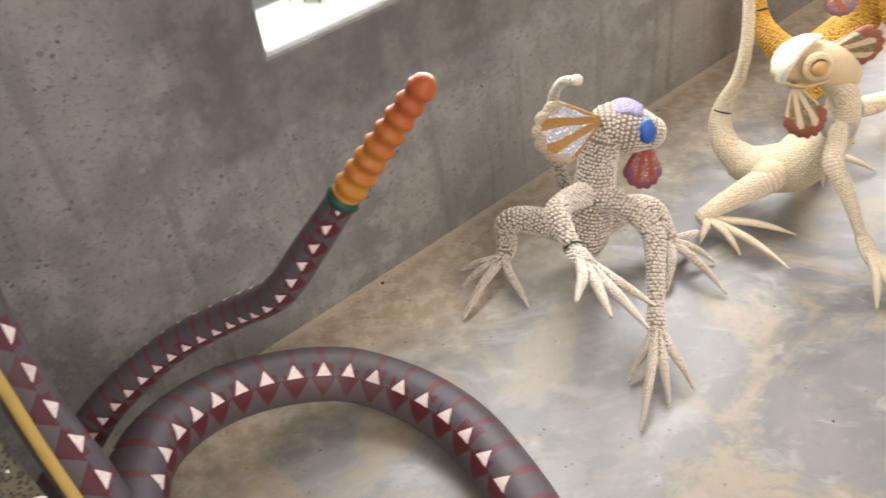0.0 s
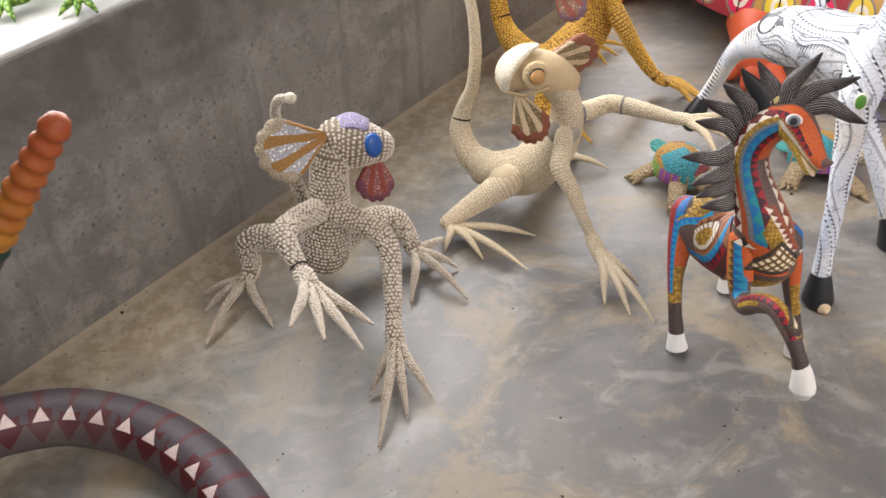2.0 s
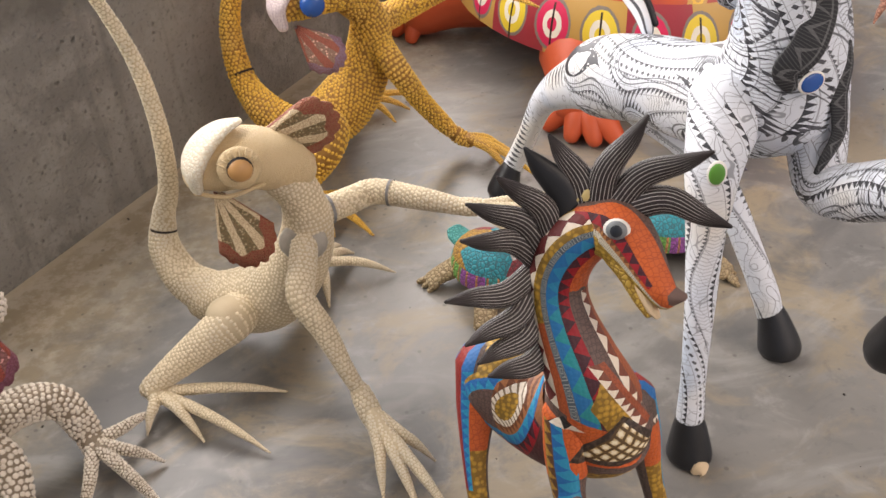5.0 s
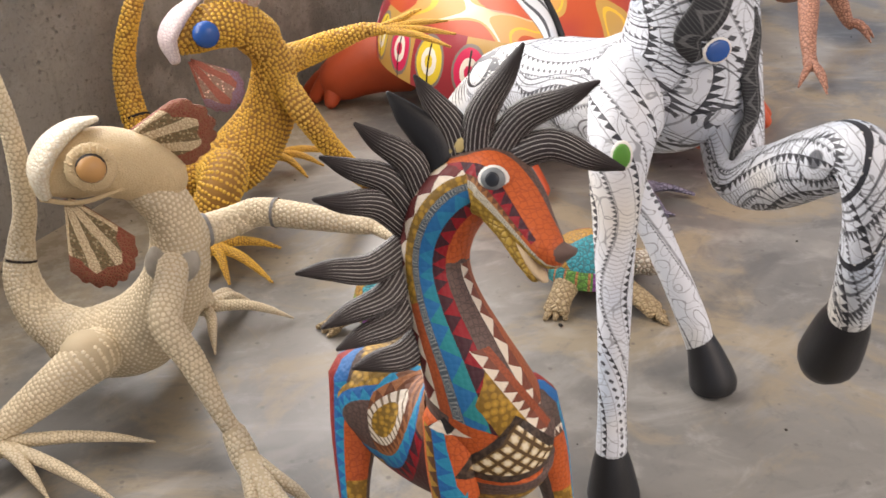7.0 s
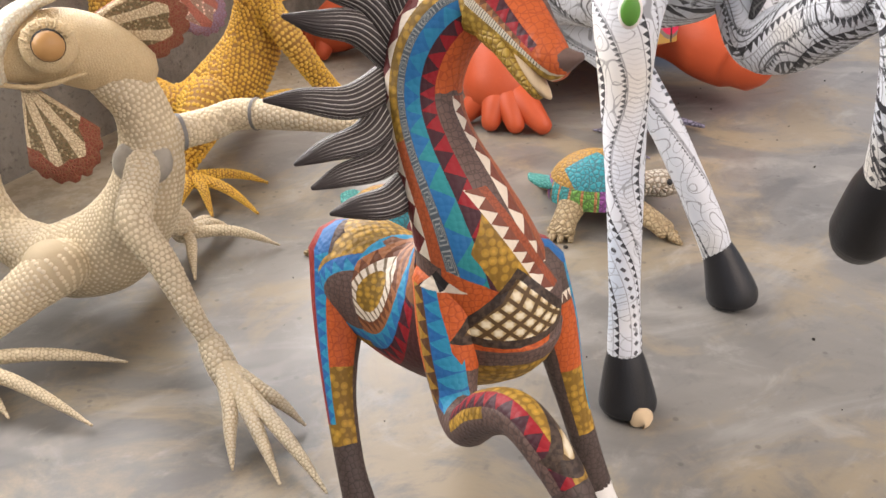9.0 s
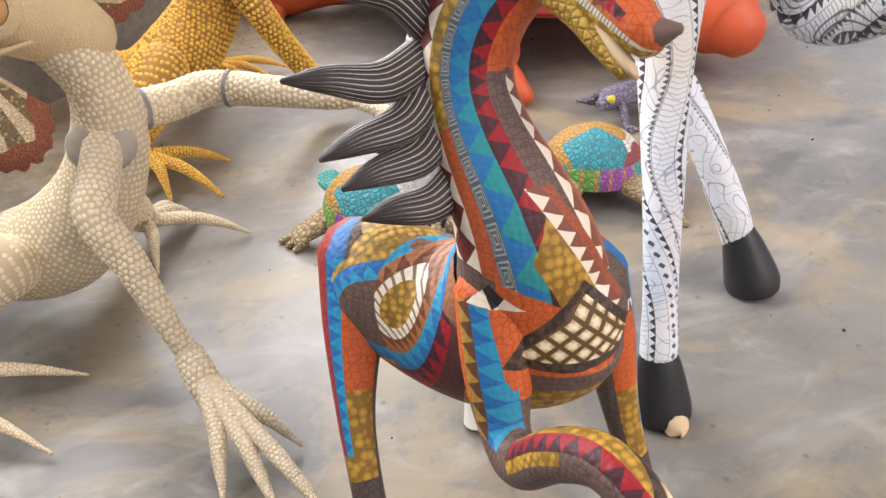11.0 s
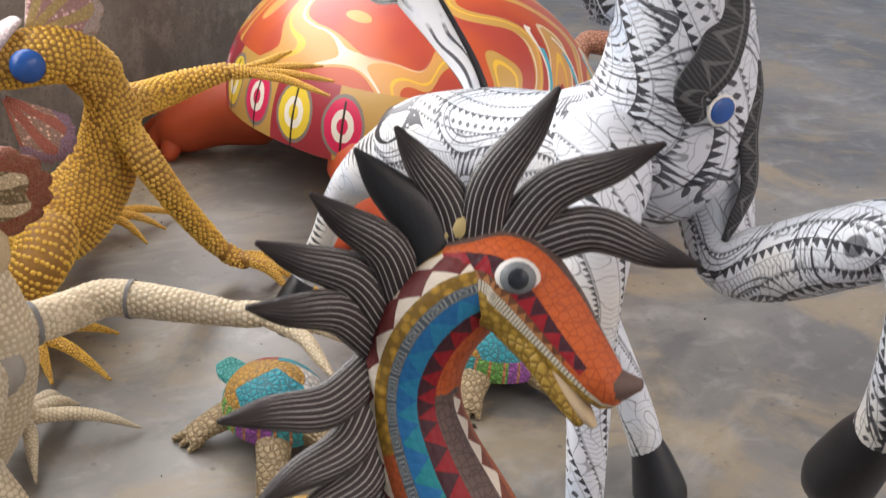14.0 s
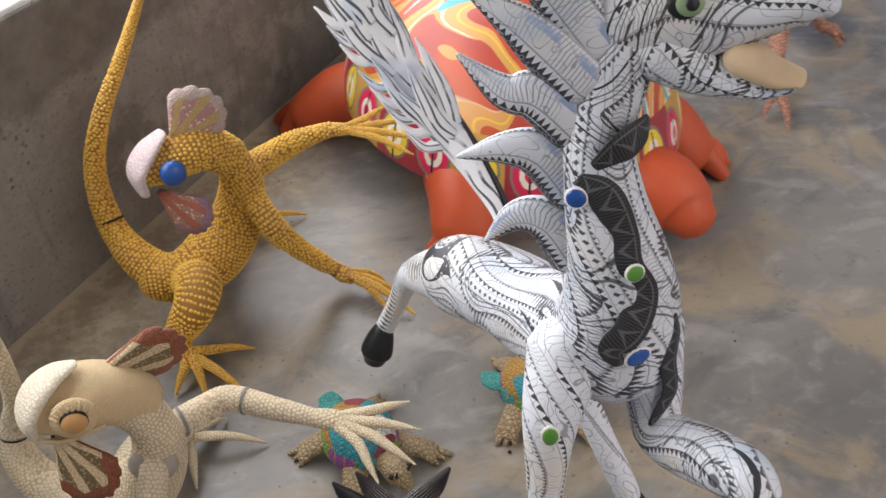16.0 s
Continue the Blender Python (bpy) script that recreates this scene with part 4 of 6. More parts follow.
# ---------------------------------------------------------------- the carved figures
def grey_lizard():
    f = Figure((0.15, 1.1, 0), (0.0086, 0.62, M["grey_scale"]))
    m = M["grey_skin"]
    f.part("body")
    f.tube([(0.135, 1.200, 0.072, 0.026), (0.138, 1.172, 0.082, 0.043), (0.147, 1.165, 0.13, 0.040), (0.156, 1.168, 0.18, 0.035), (0.163, 1.178, 0.23, 0.032), (0.172, 1.185, 0.262, 0.035)], m, 22, 7)
    f.part("head")
    f.tube([(0.158, 1.195, 0.265, 0.026), (0.185, 1.195, 0.275, 0.041), (0.213, 1.19, 0.273, 0.040), (0.244, 1.190, 0.264, 0.029)], m, 20, 6)
    f.sub("brow", "violet dotted brow")
    f.tube([(0.175, 1.195, 0.305, 0.005, 0.016), (0.205, 1.195, 0.313, 0.006, 0.022), (0.230, 1.19, 0.304, 0.005, 0.018)], beads_violet, 12, 5)
    f.sub("eye", "glossy blue eye")
    f.ball((0.236, 1.162, 0.284), (0.016, 0.020, 0.009), M["eye_blue"], 16, tilt=(0.55, -0.8, 0.3))
    # tail, up behind the back
    f.part("tail")
    f.tube([(0.135, 1.215, 0.07, 0.026), (0.118, 1.24, 0.12, 0.015), (0.106, 1.240, 0.19, 0.0115), (0.096, 1.225, 0.27, 0.0095), (0.097, 1.185, 0.345, 0.0085), (0.106, 1.146, 0.390, 0.0080), (0.120, 1.125, 0.404, 0.0075)], m, 12, 6)
    f.sub("tail_tip", "cream tail tip")
    f.ball((0.125, 1.122, 0.405), (0.0090, 0.0085, 0.0085), M["cream_white"], 10)
    f.part("frill", "ochre and silver striped frill", False)
    f.fan((0.172, 1.178, 0.305), (-0.85, -0.35, -0.02), (0.0, 0.35, 1.0), 0.116, 36, M["fan_grey"], 0.006, 0.05, 6)
    f.part("wattle", "dark red beaded wattle", False)
    f.fan((0.238, 1.186, 0.262), (-0.08, -0.30, -0.85), (1.0, 0.3, 0.1), 0.085, 30, M["wattle_red"], 0.006, 0.05, 6)
    # raised hand, glued on at the wrist
    f.part("front_leg")
    f.tube([(0.138, 1.15, 0.185, 0.022), (0.100, 1.085, 0.218, 0.019), (0.086, 1.038, 0.230, 0.019), (0.104, 0.985, 0.209, 0.012)], m, 14, 6)
    f.sub("seam", "dark glue line")
    f.tube([(0.103, 0.990, 0.2095, 0.0145), (0.104, 0.9855, 0.2085, 0.0145)], M["slit"], 14, 2, round_a=False, round_b=False)
    f.hand((0.104, 0.985, 0.205), (0.115, 0.935, 0.222), [(0.088, 0.818, 0.262), (0.128, 0.79, 0.258), (0.173, 0.775, 0.246), (0.191, 0.835, 0.228)], 0.014, m, 0.004)
    # planted hand
    f.part("front_leg")
    f.tube([(0.165, 1.145, 0.18, 0.022), (0.205, 1.122, 0.168, 0.019), (0.237, 1.092, 0.142, 0.0185), (0.235, 1.04, 0.10, 0.0155), (0.228, 0.995, 0.062, 0.0125)], m, 14, 6)
    f.hand((0.228, 0.995, 0.062), (0.226, 0.965, 0.038), [(0.175, 0.907, 0.006), (0.177, 0.813, 0.006), (0.225, 0.853, 0.006), (0.267, 0.884, 0.006)], 0.014, m)
    # hind legs
    f.part("hind_leg")
    f.tube([(0.118, 1.19, 0.080, 0.025), (0.055, 1.205, 0.098, 0.025), (0.014, 1.212, 0.090, 0.022), (0.010, 1.206, 0.045, 0.018), (0.006, 1.195, 0.03, 0.014)], m, 14, 6)
    f.hand((0.008, 1.20, 0.04), (-0.005, 1.175, 0.026), [(-0.074, 1.194, 0.006), (-0.074, 1.15, 0.006), (-0.074, 1.068, 0.006), (0.037, 1.089, 0.006)], 0.014, m)
    f.part("hind_leg")
    f.tube([(0.162, 1.19, 0.080, 0.025), (0.22, 1.222, 0.092, 0.024), (0.265, 1.232, 0.078, 0.021), (0.285, 1.215, 0.045, 0.018), (0.29, 1.20, 0.03, 0.014)], m, 14, 6)
    f.hand((0.287, 1.21, 0.04), (0.297, 1.185, 0.026), [(0.362, 1.246, 0.006), (0.361, 1.166, 0.006), (0.362, 1.084, 0.006), (0.268, 1.096, 0.006)], 0.014, m)
    f.finish("carved_lizard", "carved wooden lizard with grey-white beaded skin, blue eye and ochre frill", "figurine", "carved lizards on the floor")


beads_violet = beads("violet_dots", (0.40, 0.38, 0.62), (0.22, 0.16, 0.20), 0.006)


def cream_lizard():
    f = Figure((0.53, 1.25, 0), (0.0070, 0.30, M["cream_scale"]))
    m = lb = M["cream_skin"]
    f.part("body")
    f.tube([(0.455, 1.36, 0.068, 0.034), (0.49, 1.335, 0.072, 0.043), (0.530, 1.31, 0.092, 0.046), (0.565, 1.295, 0.138, 0.038), (0.583, 1.29, 0.190, 0.032), (0.582, 1.293, 0.235, 0.0265), (0.564, 1.298, 0.272, 0.028)], m, 24, 7)
    f.part("head", "", False)
    f.tube([(0.580, 1.30, 0.272, 0.028), (0.553, 1.30, 0.290, 0.034, 0.037), (0.522, 1.298, 0.302, 0.033, 0.039), (0.491, 1.296, 0.297, 0.027, 0.032), (0.470, 1.295, 0.291, 0.013, 0.020)], M["cream_face"], 20, 6)
    # brow plate, eye, frill, wattle
    f.sub("brow", "white brow plate")
    f.tube([(0.470, 1.284, 0.283, 0.007, 0.015), (0.470, 1.288, 0.306, 0.010, 0.028), (0.485, 1.294, 0.327, 0.010, 0.028), (0.508, 1.300, 0.340, 0.007, 0.020), (0.530, 1.304, 0.343, 0.003, 0.008)], M["cream_white"], 16, 6, up=(-1, 0, 1))
    f.sub("eyelid")
    f.ball((0.517, 1.258, 0.313), (0.024, 0.024, 0.009), M["cream_face"], 18, tilt=(0.0, -1, 0.25))
    for k in range(18):
        w = 2 * math.pi * k / 18
        f.sub("wrinkle")
        f.tube([(0.517 + 0.0165 * math.cos(w), 1.2525 - 0.001 * math.sin(w), 0.315 + 0.0165 * math.sin(w), 0.0016), (0.517 + 0.0225 * math.cos(w), 1.2575, 0.315 + 0.0225 * math.sin(w), 0.0010)], M["cream_face"], 6, 2)
    f.sub("eye_rim", "dark rim")
    f.ball((0.517, 1.252, 0.315), (0.0143, 0.0143, 0.009), M["slit"], 18, tilt=(0.0, -1, 0.25))
    f.sub("eye", "glossy tan eye")
    f.ball((0.517, 1.2505, 0.315), (0.0135, 0.0135, 0.0095), M["eye_tan"], 18, tilt=(0.0, -1, 0.25))
    f.sub("lip")
    f.tube([(0.467, 1.277, 0.281, 0.0022), (0.50, 1.262, 0.278, 0.0026), (0.540, 1.262, 0.284, 0.002)], M["cream_face"], 8, 5)
    f.part("frill", "cream frill with rust rim and dotted stripes", False)
    f.fan((0.532, 1.306, 0.310), (1.0, 0.22, -0.04), (0.1, 0.1, 1.0), 0.112, 26, M["fan_cream"], 0.006, 0.05, 6)
    f.part("wattle", "rust and cream wattle", False)
    f.fan((0.487, 1.280, 0.283), (0.28, -0.33, -0.75), (1, 0, 0.3), 0.100, 27, M["fan_cream"], 0.006, 0.05, 7)
    # tail, up to a thin tip
    f.part("tail")
    f.tube([(0.462, 1.355, 0.072, 0.032), (0.430, 1.38, 0.092, 0.026), (0.416, 1.402, 0.13, 0.021), (0.424, 1.412, 0.172, 0.0150), (0.440, 1.40, 0.225, 0.0122), (0.446, 1.398, 0.31, 0.0105), (0.436, 1.40, 0.40, 0.0090), (0.406, 1.40, 0.49, 0.0065), (0.37, 1.39, 0.56, 0.004)], lb, 14, 6)
    # the split seams at the joints
    f.sub("seam", "dark split")
    f.tube([(0.4196, 1.4075, 0.154, 0.0168), (0.4203, 1.4083, 0.1565, 0.0168)], M["slit"], 14, 2, round_a=False, round_b=False)
    # near arm
    f.part("front_leg")
    f.tube([(0.573, 1.264, 0.190, 0.0165), (0.564, 1.242, 0.177, 0.0170), (0.553, 1.217, 0.160, 0.0172), (0.556, 1.203, 0.146, 0.0160), (0.569, 1.186, 0.121, 0.0142), (0.583, 1.157, 0.080, 0.0105), (0.593, 1.143, 0.055, 0.0095)], lb, 18, 6)
    f.sub("socket", "grey glued socket")
    f.ball((0.5725, 1.2675, 0.1905), (0.029, 0.024, 0.009), M["patina"], 16, tilt=(-0.3, -0.9, 0.35))
    f.hand((0.593, 1.143, 0.055), (0.601, 1.105, 0.030), [(0.582, 1.024, 0.006), (0.614, 0.991, 0.006), (0.646, 0.965, 0.006), (0.652, 1.053, 0.006)], 0.0125, lb)
    # arm held out
    f.part("front_leg")
    f.tube([(0.600, 1.303, 0.20, 0.018), (0.645, 1.318, 0.198, 0.0175), (0.676, 1.314, 0.205, 0.0165), (0.72, 1.275, 0.208, 0.0145), (0.760, 1.245, 0.205, 0.011)], lb, 14, 6)
    for a, b, r in [((0.690, 1.302, 0.2068), (0.693, 1.2998, 0.2070), 0.0168), ((0.612, 1.3075, 0.1992), (0.616, 1.3085, 0.1990), 0.0188)]:
        f.sub("seam", "grey glue line")
        f.tube([(*a, r), (*b, r)], M["smudge"], 14, 2, round_a=False, round_b=False)
    f.hand((0.760, 1.245, 0.205), (0.790, 1.226, 0.208), [(0.868, 1.215, 0.215), (0.866, 1.175, 0.21), (0.845, 1.14, 0.20), (0.800, 1.14, 0.19)], 0.0115, lb, 0.004)
    # hind legs
    f.part("hind_leg")
    f.tube([(0.490, 1.31, 0.082, 0.026), (0.474, 1.275, 0.094, 0.027), (0.445, 1.268, 0.082, 0.024), (0.395, 1.266, 0.052, 0.018), (0.36, 1.262, 0.032, 0.013)], lb, 16, 6)
    f.sub("knee")
    f.ball((0.470, 1.278, 0.095), (0.0285, 0.0285, 0.0285), lb, 18)
    f.hand((0.362, 1.262, 0.034), (0.372, 1.247, 0.024), [(0.347, 1.213, 0.006), (0.409, 1.178, 0.006), (0.478, 1.134, 0.006), (0.517, 1.22, 0.006)], 0.012, lb)
    f.part("hind_leg")
    f.tube([(0.53, 1.345, 0.085, 0.030), (0.565, 1.385, 0.085, 0.028), (0.60, 1.42, 0.05, 0.020), (0.606, 1.428, 0.03, 0.014)], lb, 14, 6)
    f.hand((0.604, 1.427, 0.034), (0.615, 1.42, 0.024), [(0.712, 1.389, 0.006), (0.668, 1.455, 0.006), (0.655, 1.480, 0.006), (0.605, 1.352, 0.006)], 0.012, lb)
    f.finish("carved_lizard", "cream beaded wooden lizard sitting up with a rust-striped frill", "figurine", "carved lizards on the floor")


def gold_lizard():
    f = Figure((0.76, 1.65, 0), (0.0090, 0.70, M["gold_scale"]))
    m = M["gold_skin"]
    f.part("body")
    f.tube([(0.635, 1.705, 0.085, 0.038), (0.68, 1.70, 0.085, 0.045), (0.728, 1.705, 0.11, 0.050), (0.770, 1.71, 0.16, 0.043), (0.788, 1.715, 0.215, 0.036), (0.784, 1.715, 0.258, 0.029), (0.760, 1.71, 0.290, 0.030)], m, 24, 7)
    f.part("head")
    f.tube([(0.780, 1.71, 0.285, 0.026), (0.748, 1.705, 0.305, 0.033), (0.712, 1.695, 0.311, 0.034), (0.672, 1.685, 0.302, 0.026), (0.648, 1.68, 0.292, 0.014)], m, 20, 6)
    f.sub("brow", "blush white brow plate")
    f.tube([(0.646, 1.668, 0.276, 0.006, 0.014), (0.642, 1.677, 0.306, 0.009, 0.026), (0.662, 1.686, 0.332, 0.009, 0.026), (0.690, 1.697, 0.350, 0.005, 0.014)], M["blush"], 14, 6, up=(-1, 0, 1))
    f.sub("eye", "glossy blue eye")
    f.ball((0.690, 1.650, 0.312), (0.0185, 0.0185, 0.013), M["eye_blue"], 18, tilt=(-0.1, -1, 0.25))
    f.part("crest", "pink and ochre striped crest", False)
    f.fan((0.698, 1.698, 0.330), (0.80, 0.10, 0.62), (-0.6, 0.1, 0.8), 0.096, 42, M["fan_gold"], 0.006, 0.05, 6)
    f.part("wattle", "rose wattle with violet edge", False)
    f.fan((0.662, 1.672, 0.278), (0.58, -0.25, -0.70), (0.8, 0, 0.6), 0.094, 28, M["wattle_gold"], 0.006, 0.05, 7)
    f.part("tail")
    f.tube([(0.645, 1.705, 0.085, 0.036), (0.612, 1.735, 0.11, 0.030), (0.590, 1.772, 0.142, 0.023), (0.582, 1.798, 0.188, 0.020), (0.588, 1.815, 0.25, 0.017), (0.618, 1.815, 0.33, 0.014), (0.662, 1.828, 0.40, 0.011), (0.712, 1.851, 0.479, 0.008), (0.75, 1.866, 0.55, 0.004)], m, 14, 6)
    f.sub("seam", "dark split")
    f.tube([(0.5866, 1.783, 0.159, 0.0214), (0.5860, 1.785, 0.162, 0.0213)], M["slit"], 14, 2, round_a=False, round_b=False)
    # planted arm
    f.part("front_leg")
    f.tube([(0.796, 1.685, 0.212, 0.022), (0.812, 1.65, 0.182, 0.020), (0.845, 1.648, 0.125, 0.0175), (0.885, 1.66, 0.068, 0.0155), (0.905, 1.665, 0.042, 0.0125)], m, 14, 6)
    f.hand((0.905, 1.665, 0.042), (0.93, 1.645, 0.026), [(0.985, 1.642, 0.006), (1.00, 1.59, 0.006), (1.002, 1.542, 0.006), (0.966, 1.565, 0.006)], 0.014, m)
    # arm held out
    f.part("front_leg")
    f.tube([(0.810, 1.73, 0.235, 0.024), (0.85, 1.75, 0.236, 0.022), (0.888, 1.757, 0.244, 0.020), (0.925, 1.748, 0.256, 0.015), (0.945, 1.742, 0.262, 0.013)], m, 14, 6)
    f.hand((0.945, 1.742, 0.262), (0.975, 1.725, 0.264), [(1.035, 1.735, 0.285), (1.065, 1.70, 0.272), (1.062, 1.66, 0.262), (1.045, 1.64, 0.25)], 0.0115, m, 0.004)
    # hind legs
    f.part("hind_leg")
    f.tube([(0.675, 1.68, 0.085, 0.034), (0.685, 1.632, 0.115, 0.036), (0.668, 1.60, 0.10, 0.032), (0.64, 1.605, 0.055, 0.024), (0.63, 1.59, 0.034, 0.016)], m, 16, 6)
    f.hand((0.632, 1.595, 0.038), (0.648, 1.57, 0.026), [(0.741, 1.575, 0.006), (0.708, 1.485, 0.006), (0.652, 1.505, 0.006), (0.61, 1.53, 0.006)], 0.014, m)
    f.part("hind_leg")
    f.tube([(0.72, 1.73, 0.085, 0.032), (0.745, 1.79, 0.085, 0.028), (0.78, 1.84, 0.05, 0.020), (0.79, 1.86, 0.03, 0.014)], m, 14, 6)
    f.hand((0.788, 1.858, 0.034), (0.80, 1.855, 0.024), [(0.915, 1.87, 0.006), (0.88, 1.83, 0.006), (0.842, 1.793, 0.006)], 0.013, m)
    f.finish("carved_lizard", "golden-yellow beaded wooden lizard with blue eye and pink crest", "figurine", "carved lizards on the floor")


def orange_horse():
    f = Figure((0.745, 0.92, 0))
    # barrel from rump to chest
    f.part("body")
    f.tube([(0.690, 1.008, 0.192, 0.026), (0.698, 0.994, 0.190, 0.039), (0.720, 0.964, 0.173, 0.049, 0.041), (0.742, 0.932, 0.173, 0.055, 0.045), (0.757, 0.908, 0.191, 0.060, 0.046), (0.762, 0.899, 0.208, 0.054, 0.043)], M["hbody"], 28, 8)
    # neck, crest towards the mane
    f.part("neck")
    f.tube([(0.758, 0.904, 0.215, 0.046, 0.0425), (0.749, 0.900, 0.245, 0.0400, 0.0370), (0.742, 0.908, 0.272, 0.0335, 0.0310), (0.737, 0.928, 0.297, 0.0285, 0.0265), (0.736, 0.943, 0.318, 0.0262, 0.0245), (0.738, 0.949, 0.340, 0.0262, 0.0245), (0.745, 0.947, 0.364, 0.0268, 0.0245), (0.757, 0.940, 0.382, 0.0255, 0.0230), (0.770, 0.930, 0.392, 0.0215, 0.0195)], M["neck"], 32, 7, up=(-0.98, -0.16, 0.26))
    # head, nose down and forward
    f.part("head")
    f.tube([(0.758, 0.940, 0.393, 0.018), (0.772, 0.926, 0.393, 0.0262, 0.0205), (0.779, 0.906, 0.385, 0.0225, 0.0178), (0.782, 0.885, 0.376, 0.0165, 0.0140), (0.784, 0.869, 0.369, 0.0125, 0.0120), (0.785, 0.863, 0.366, 0.0105, 0.0105)], M["hhead"], 32, 8, up=(0.8, 0.19, 0.52), span=1.0)
    f.sub("nose", "mauve-brown nose")
    f.tube([(0.785, 0.870, 0.368, 0.0115, 0.0110), (0.788, 0.861, 0.368, 0.0085, 0.0100), (0.794, 0.853, 0.371, 0.003, 0.005)], plain("mauve_brown_nose", BROWN, 0.6), 14, 4)
    # open lower jaw: dotted outside, bare wood within
    f.sub("lower_jaw", "ochre dotted jaw")
    f.tube([(0.767, 0.912, 0.378, 0.010, 0.012), (0.770, 0.895, 0.369, 0.0075, 0.011), (0.772, 0.879, 0.358, 0.005, 0.010), (0.775, 0.866, 0.349, 0.003, 0.008)], M["ochre_dots"], 16, 5, up=(0.6, -0.4, 0.5))
    f.sub("mouth", "bare wood inside the mouth")
    f.tube([(0.774, 0.889, 0.3660, 0.006, 0.0100), (0.776, 0.878, 0.3595, 0.006, 0.0100), (0.778, 0.866, 0.352, 0.004, 0.0085), (0.779, 0.861, 0.349, 0.002, 0.006)], M["bare_wood"], 16, 5, up=(0.6, -0.4, 0.5))
    f.sub("eye", "white eye")
    f.ball((0.7652, 0.9098, 0.4030), (0.0108, 0.0098, 0.0044), M["white"], 20, tilt=(-0.55, -0.75, 0.3))
    f.sub("iris", "grey iris")
    f.ball((0.7640, 0.9082, 0.4042), (0.0086, 0.0080, 0.0040), plain("grey_iris", (0.20, 0.22, 0.23), 0.35), 18, tilt=(-0.55, -0.75, 0.3))
    f.sub("pupil", "dark pupil")
    f.ball((0.7632, 0.9072, 0.4048), (0.0062, 0.0062, 0.0030), plain("dark_pupil", (0.03, 0.035, 0.045), 0.3), 14, tilt=(-0.55, -0.75, 0.3))
    # legs: three planted, the near foreleg raised and bent
    legs = [("hind_leg", [(0.690, 0.998, 0.200, 0.028, 0.030), (0.676, 0.982, 0.160, 0.020), (0.664, 0.957, 0.112, 0.0125), (0.659, 0.930, 0.065, 0.0105), (0.660, 0.915, 0.032, 0.012)], (1, 0, 0), "hleg", [(0.660, 0.916, 0.034, 0.0115), (0.660, 0.911, 0.020, 0.014), (0.661, 0.906, 0.005, 0.017)], False),
            ("hind_leg", [(0.724, 1.008, 0.185, 0.022), (0.742, 1.014, 0.15, 0.017), (0.764, 1.020, 0.10, 0.012), (0.782, 1.021, 0.06, 0.010), (0.790, 1.020, 0.03, 0.0115)], (1, 0, 0), "hleg", [(0.790, 1.020, 0.032, 0.011), (0.791, 1.018, 0.019, 0.013), (0.792, 1.015, 0.005, 0.016)], False),
            ("front_leg", [(0.790, 0.900, 0.212, 0.026, 0.028), (0.806, 0.893, 0.170, 0.0180), (0.817, 0.884, 0.112, 0.0120), (0.825, 0.870, 0.065, 0.0105), (0.831, 0.863, 0.032, 0.012)], (-1, 0, 0), "hleg", [(0.831, 0.863, 0.034, 0.0115), (0.832, 0.861, 0.02, 0.014), (0.834, 0.858, 0.005, 0.017)], False),
            ("front_leg", [(0.731, 0.898, 0.222, 0.023, 0.025), (0.724, 0.884, 0.182, 0.0200, 0.021), (0.719, 0.866, 0.150, 0.0148), (0.716, 0.842, 0.146, 0.0140), (0.717, 0.812, 0.178, 0.0140), (0.722, 0.782, 0.196, 0.0132), (0.728, 0.750, 0.186, 0.0122), (0.733, 0.727, 0.165, 0.0102), (0.736, 0.716, 0.148, 0.0112)], (0, -1, 0.3), "hraised", [(0.736, 0.717, 0.150, 0.011), (0.738, 0.711, 0.138, 0.014), (0.740, 0.705, 0.118, 0.017), (0.740, 0.704, 0.114, 0.015)], True)]
    for name, rows, up, mat, hoof, closed in legs:
        f.part(name)
        f.tube(rows, M[mat], 20, 7, up=up, span=1.0)
        f.sub("hoof", "white hoof")
        f.tube(hoof, M["white"], 16, 4, round_b=closed)
    # mane
    strands = [((0.790, 0.921, 0.408), (0.838, 0.869, 0.414), 0.35), ((0.782, 0.930, 0.411), (0.834, 0.900, 0.463), 0.3), ((0.770, 0.940, 0.411), (0.798, 0.937, 0.482), 0.25), ((0.757, 0.950, 0.406), (0.738, 0.979, 0.456), -0.2), ((0.743, 0.953, 0.396), (0.720, 0.985, 0.445), -0.25), ((0.728, 0.955, 0.384), (0.692, 0.974, 0.431), -0.3), ((0.719, 0.958, 0.370), (0.667, 0.977, 0.410), -0.3), ((0.714, 0.958, 0.357), (0.656, 0.962, 0.387), -0.3), ((0.711, 0.955, 0.342), (0.635, 0.944, 0.344), 0.3), ((0.710, 0.950, 0.326), (0.645, 0.926, 0.308), 0.3), ((0.711, 0.940, 0.308), (0.651, 0.914, 0.296), 0.3), ((0.712, 0.922, 0.284), (0.661, 0.915, 0.276), 0.3)]
    for i, (a, b, bend) in enumerate(strands):
        a, b = Vector(a), Vector(b)
        a = a + (a - b).normalized() * 0.010
        d = b - a
        side = d.cross(Vector((0.5, 0.75, -0.45))).normalized() * d.length * bend * 0.42
        mid1, mid2 = a + d * 0.38 + side, a + d * 0.74 + side * 0.35
        w = 0.0112 if i != 4 else 0.013
        f.part("mane_lock")
        f.tube([(*a, 0.0115, 0.006), (*mid1, w, 0.006), (*mid2, w * 0.68, 0.005), (*b, 0.0016, 0.0016)], M["black"] if i == 4 else M["mane"], 14, 6, up=tuple(side.normalized()), span=1.0)
    f.part("glue", "yellowed glue at the root of the mane")
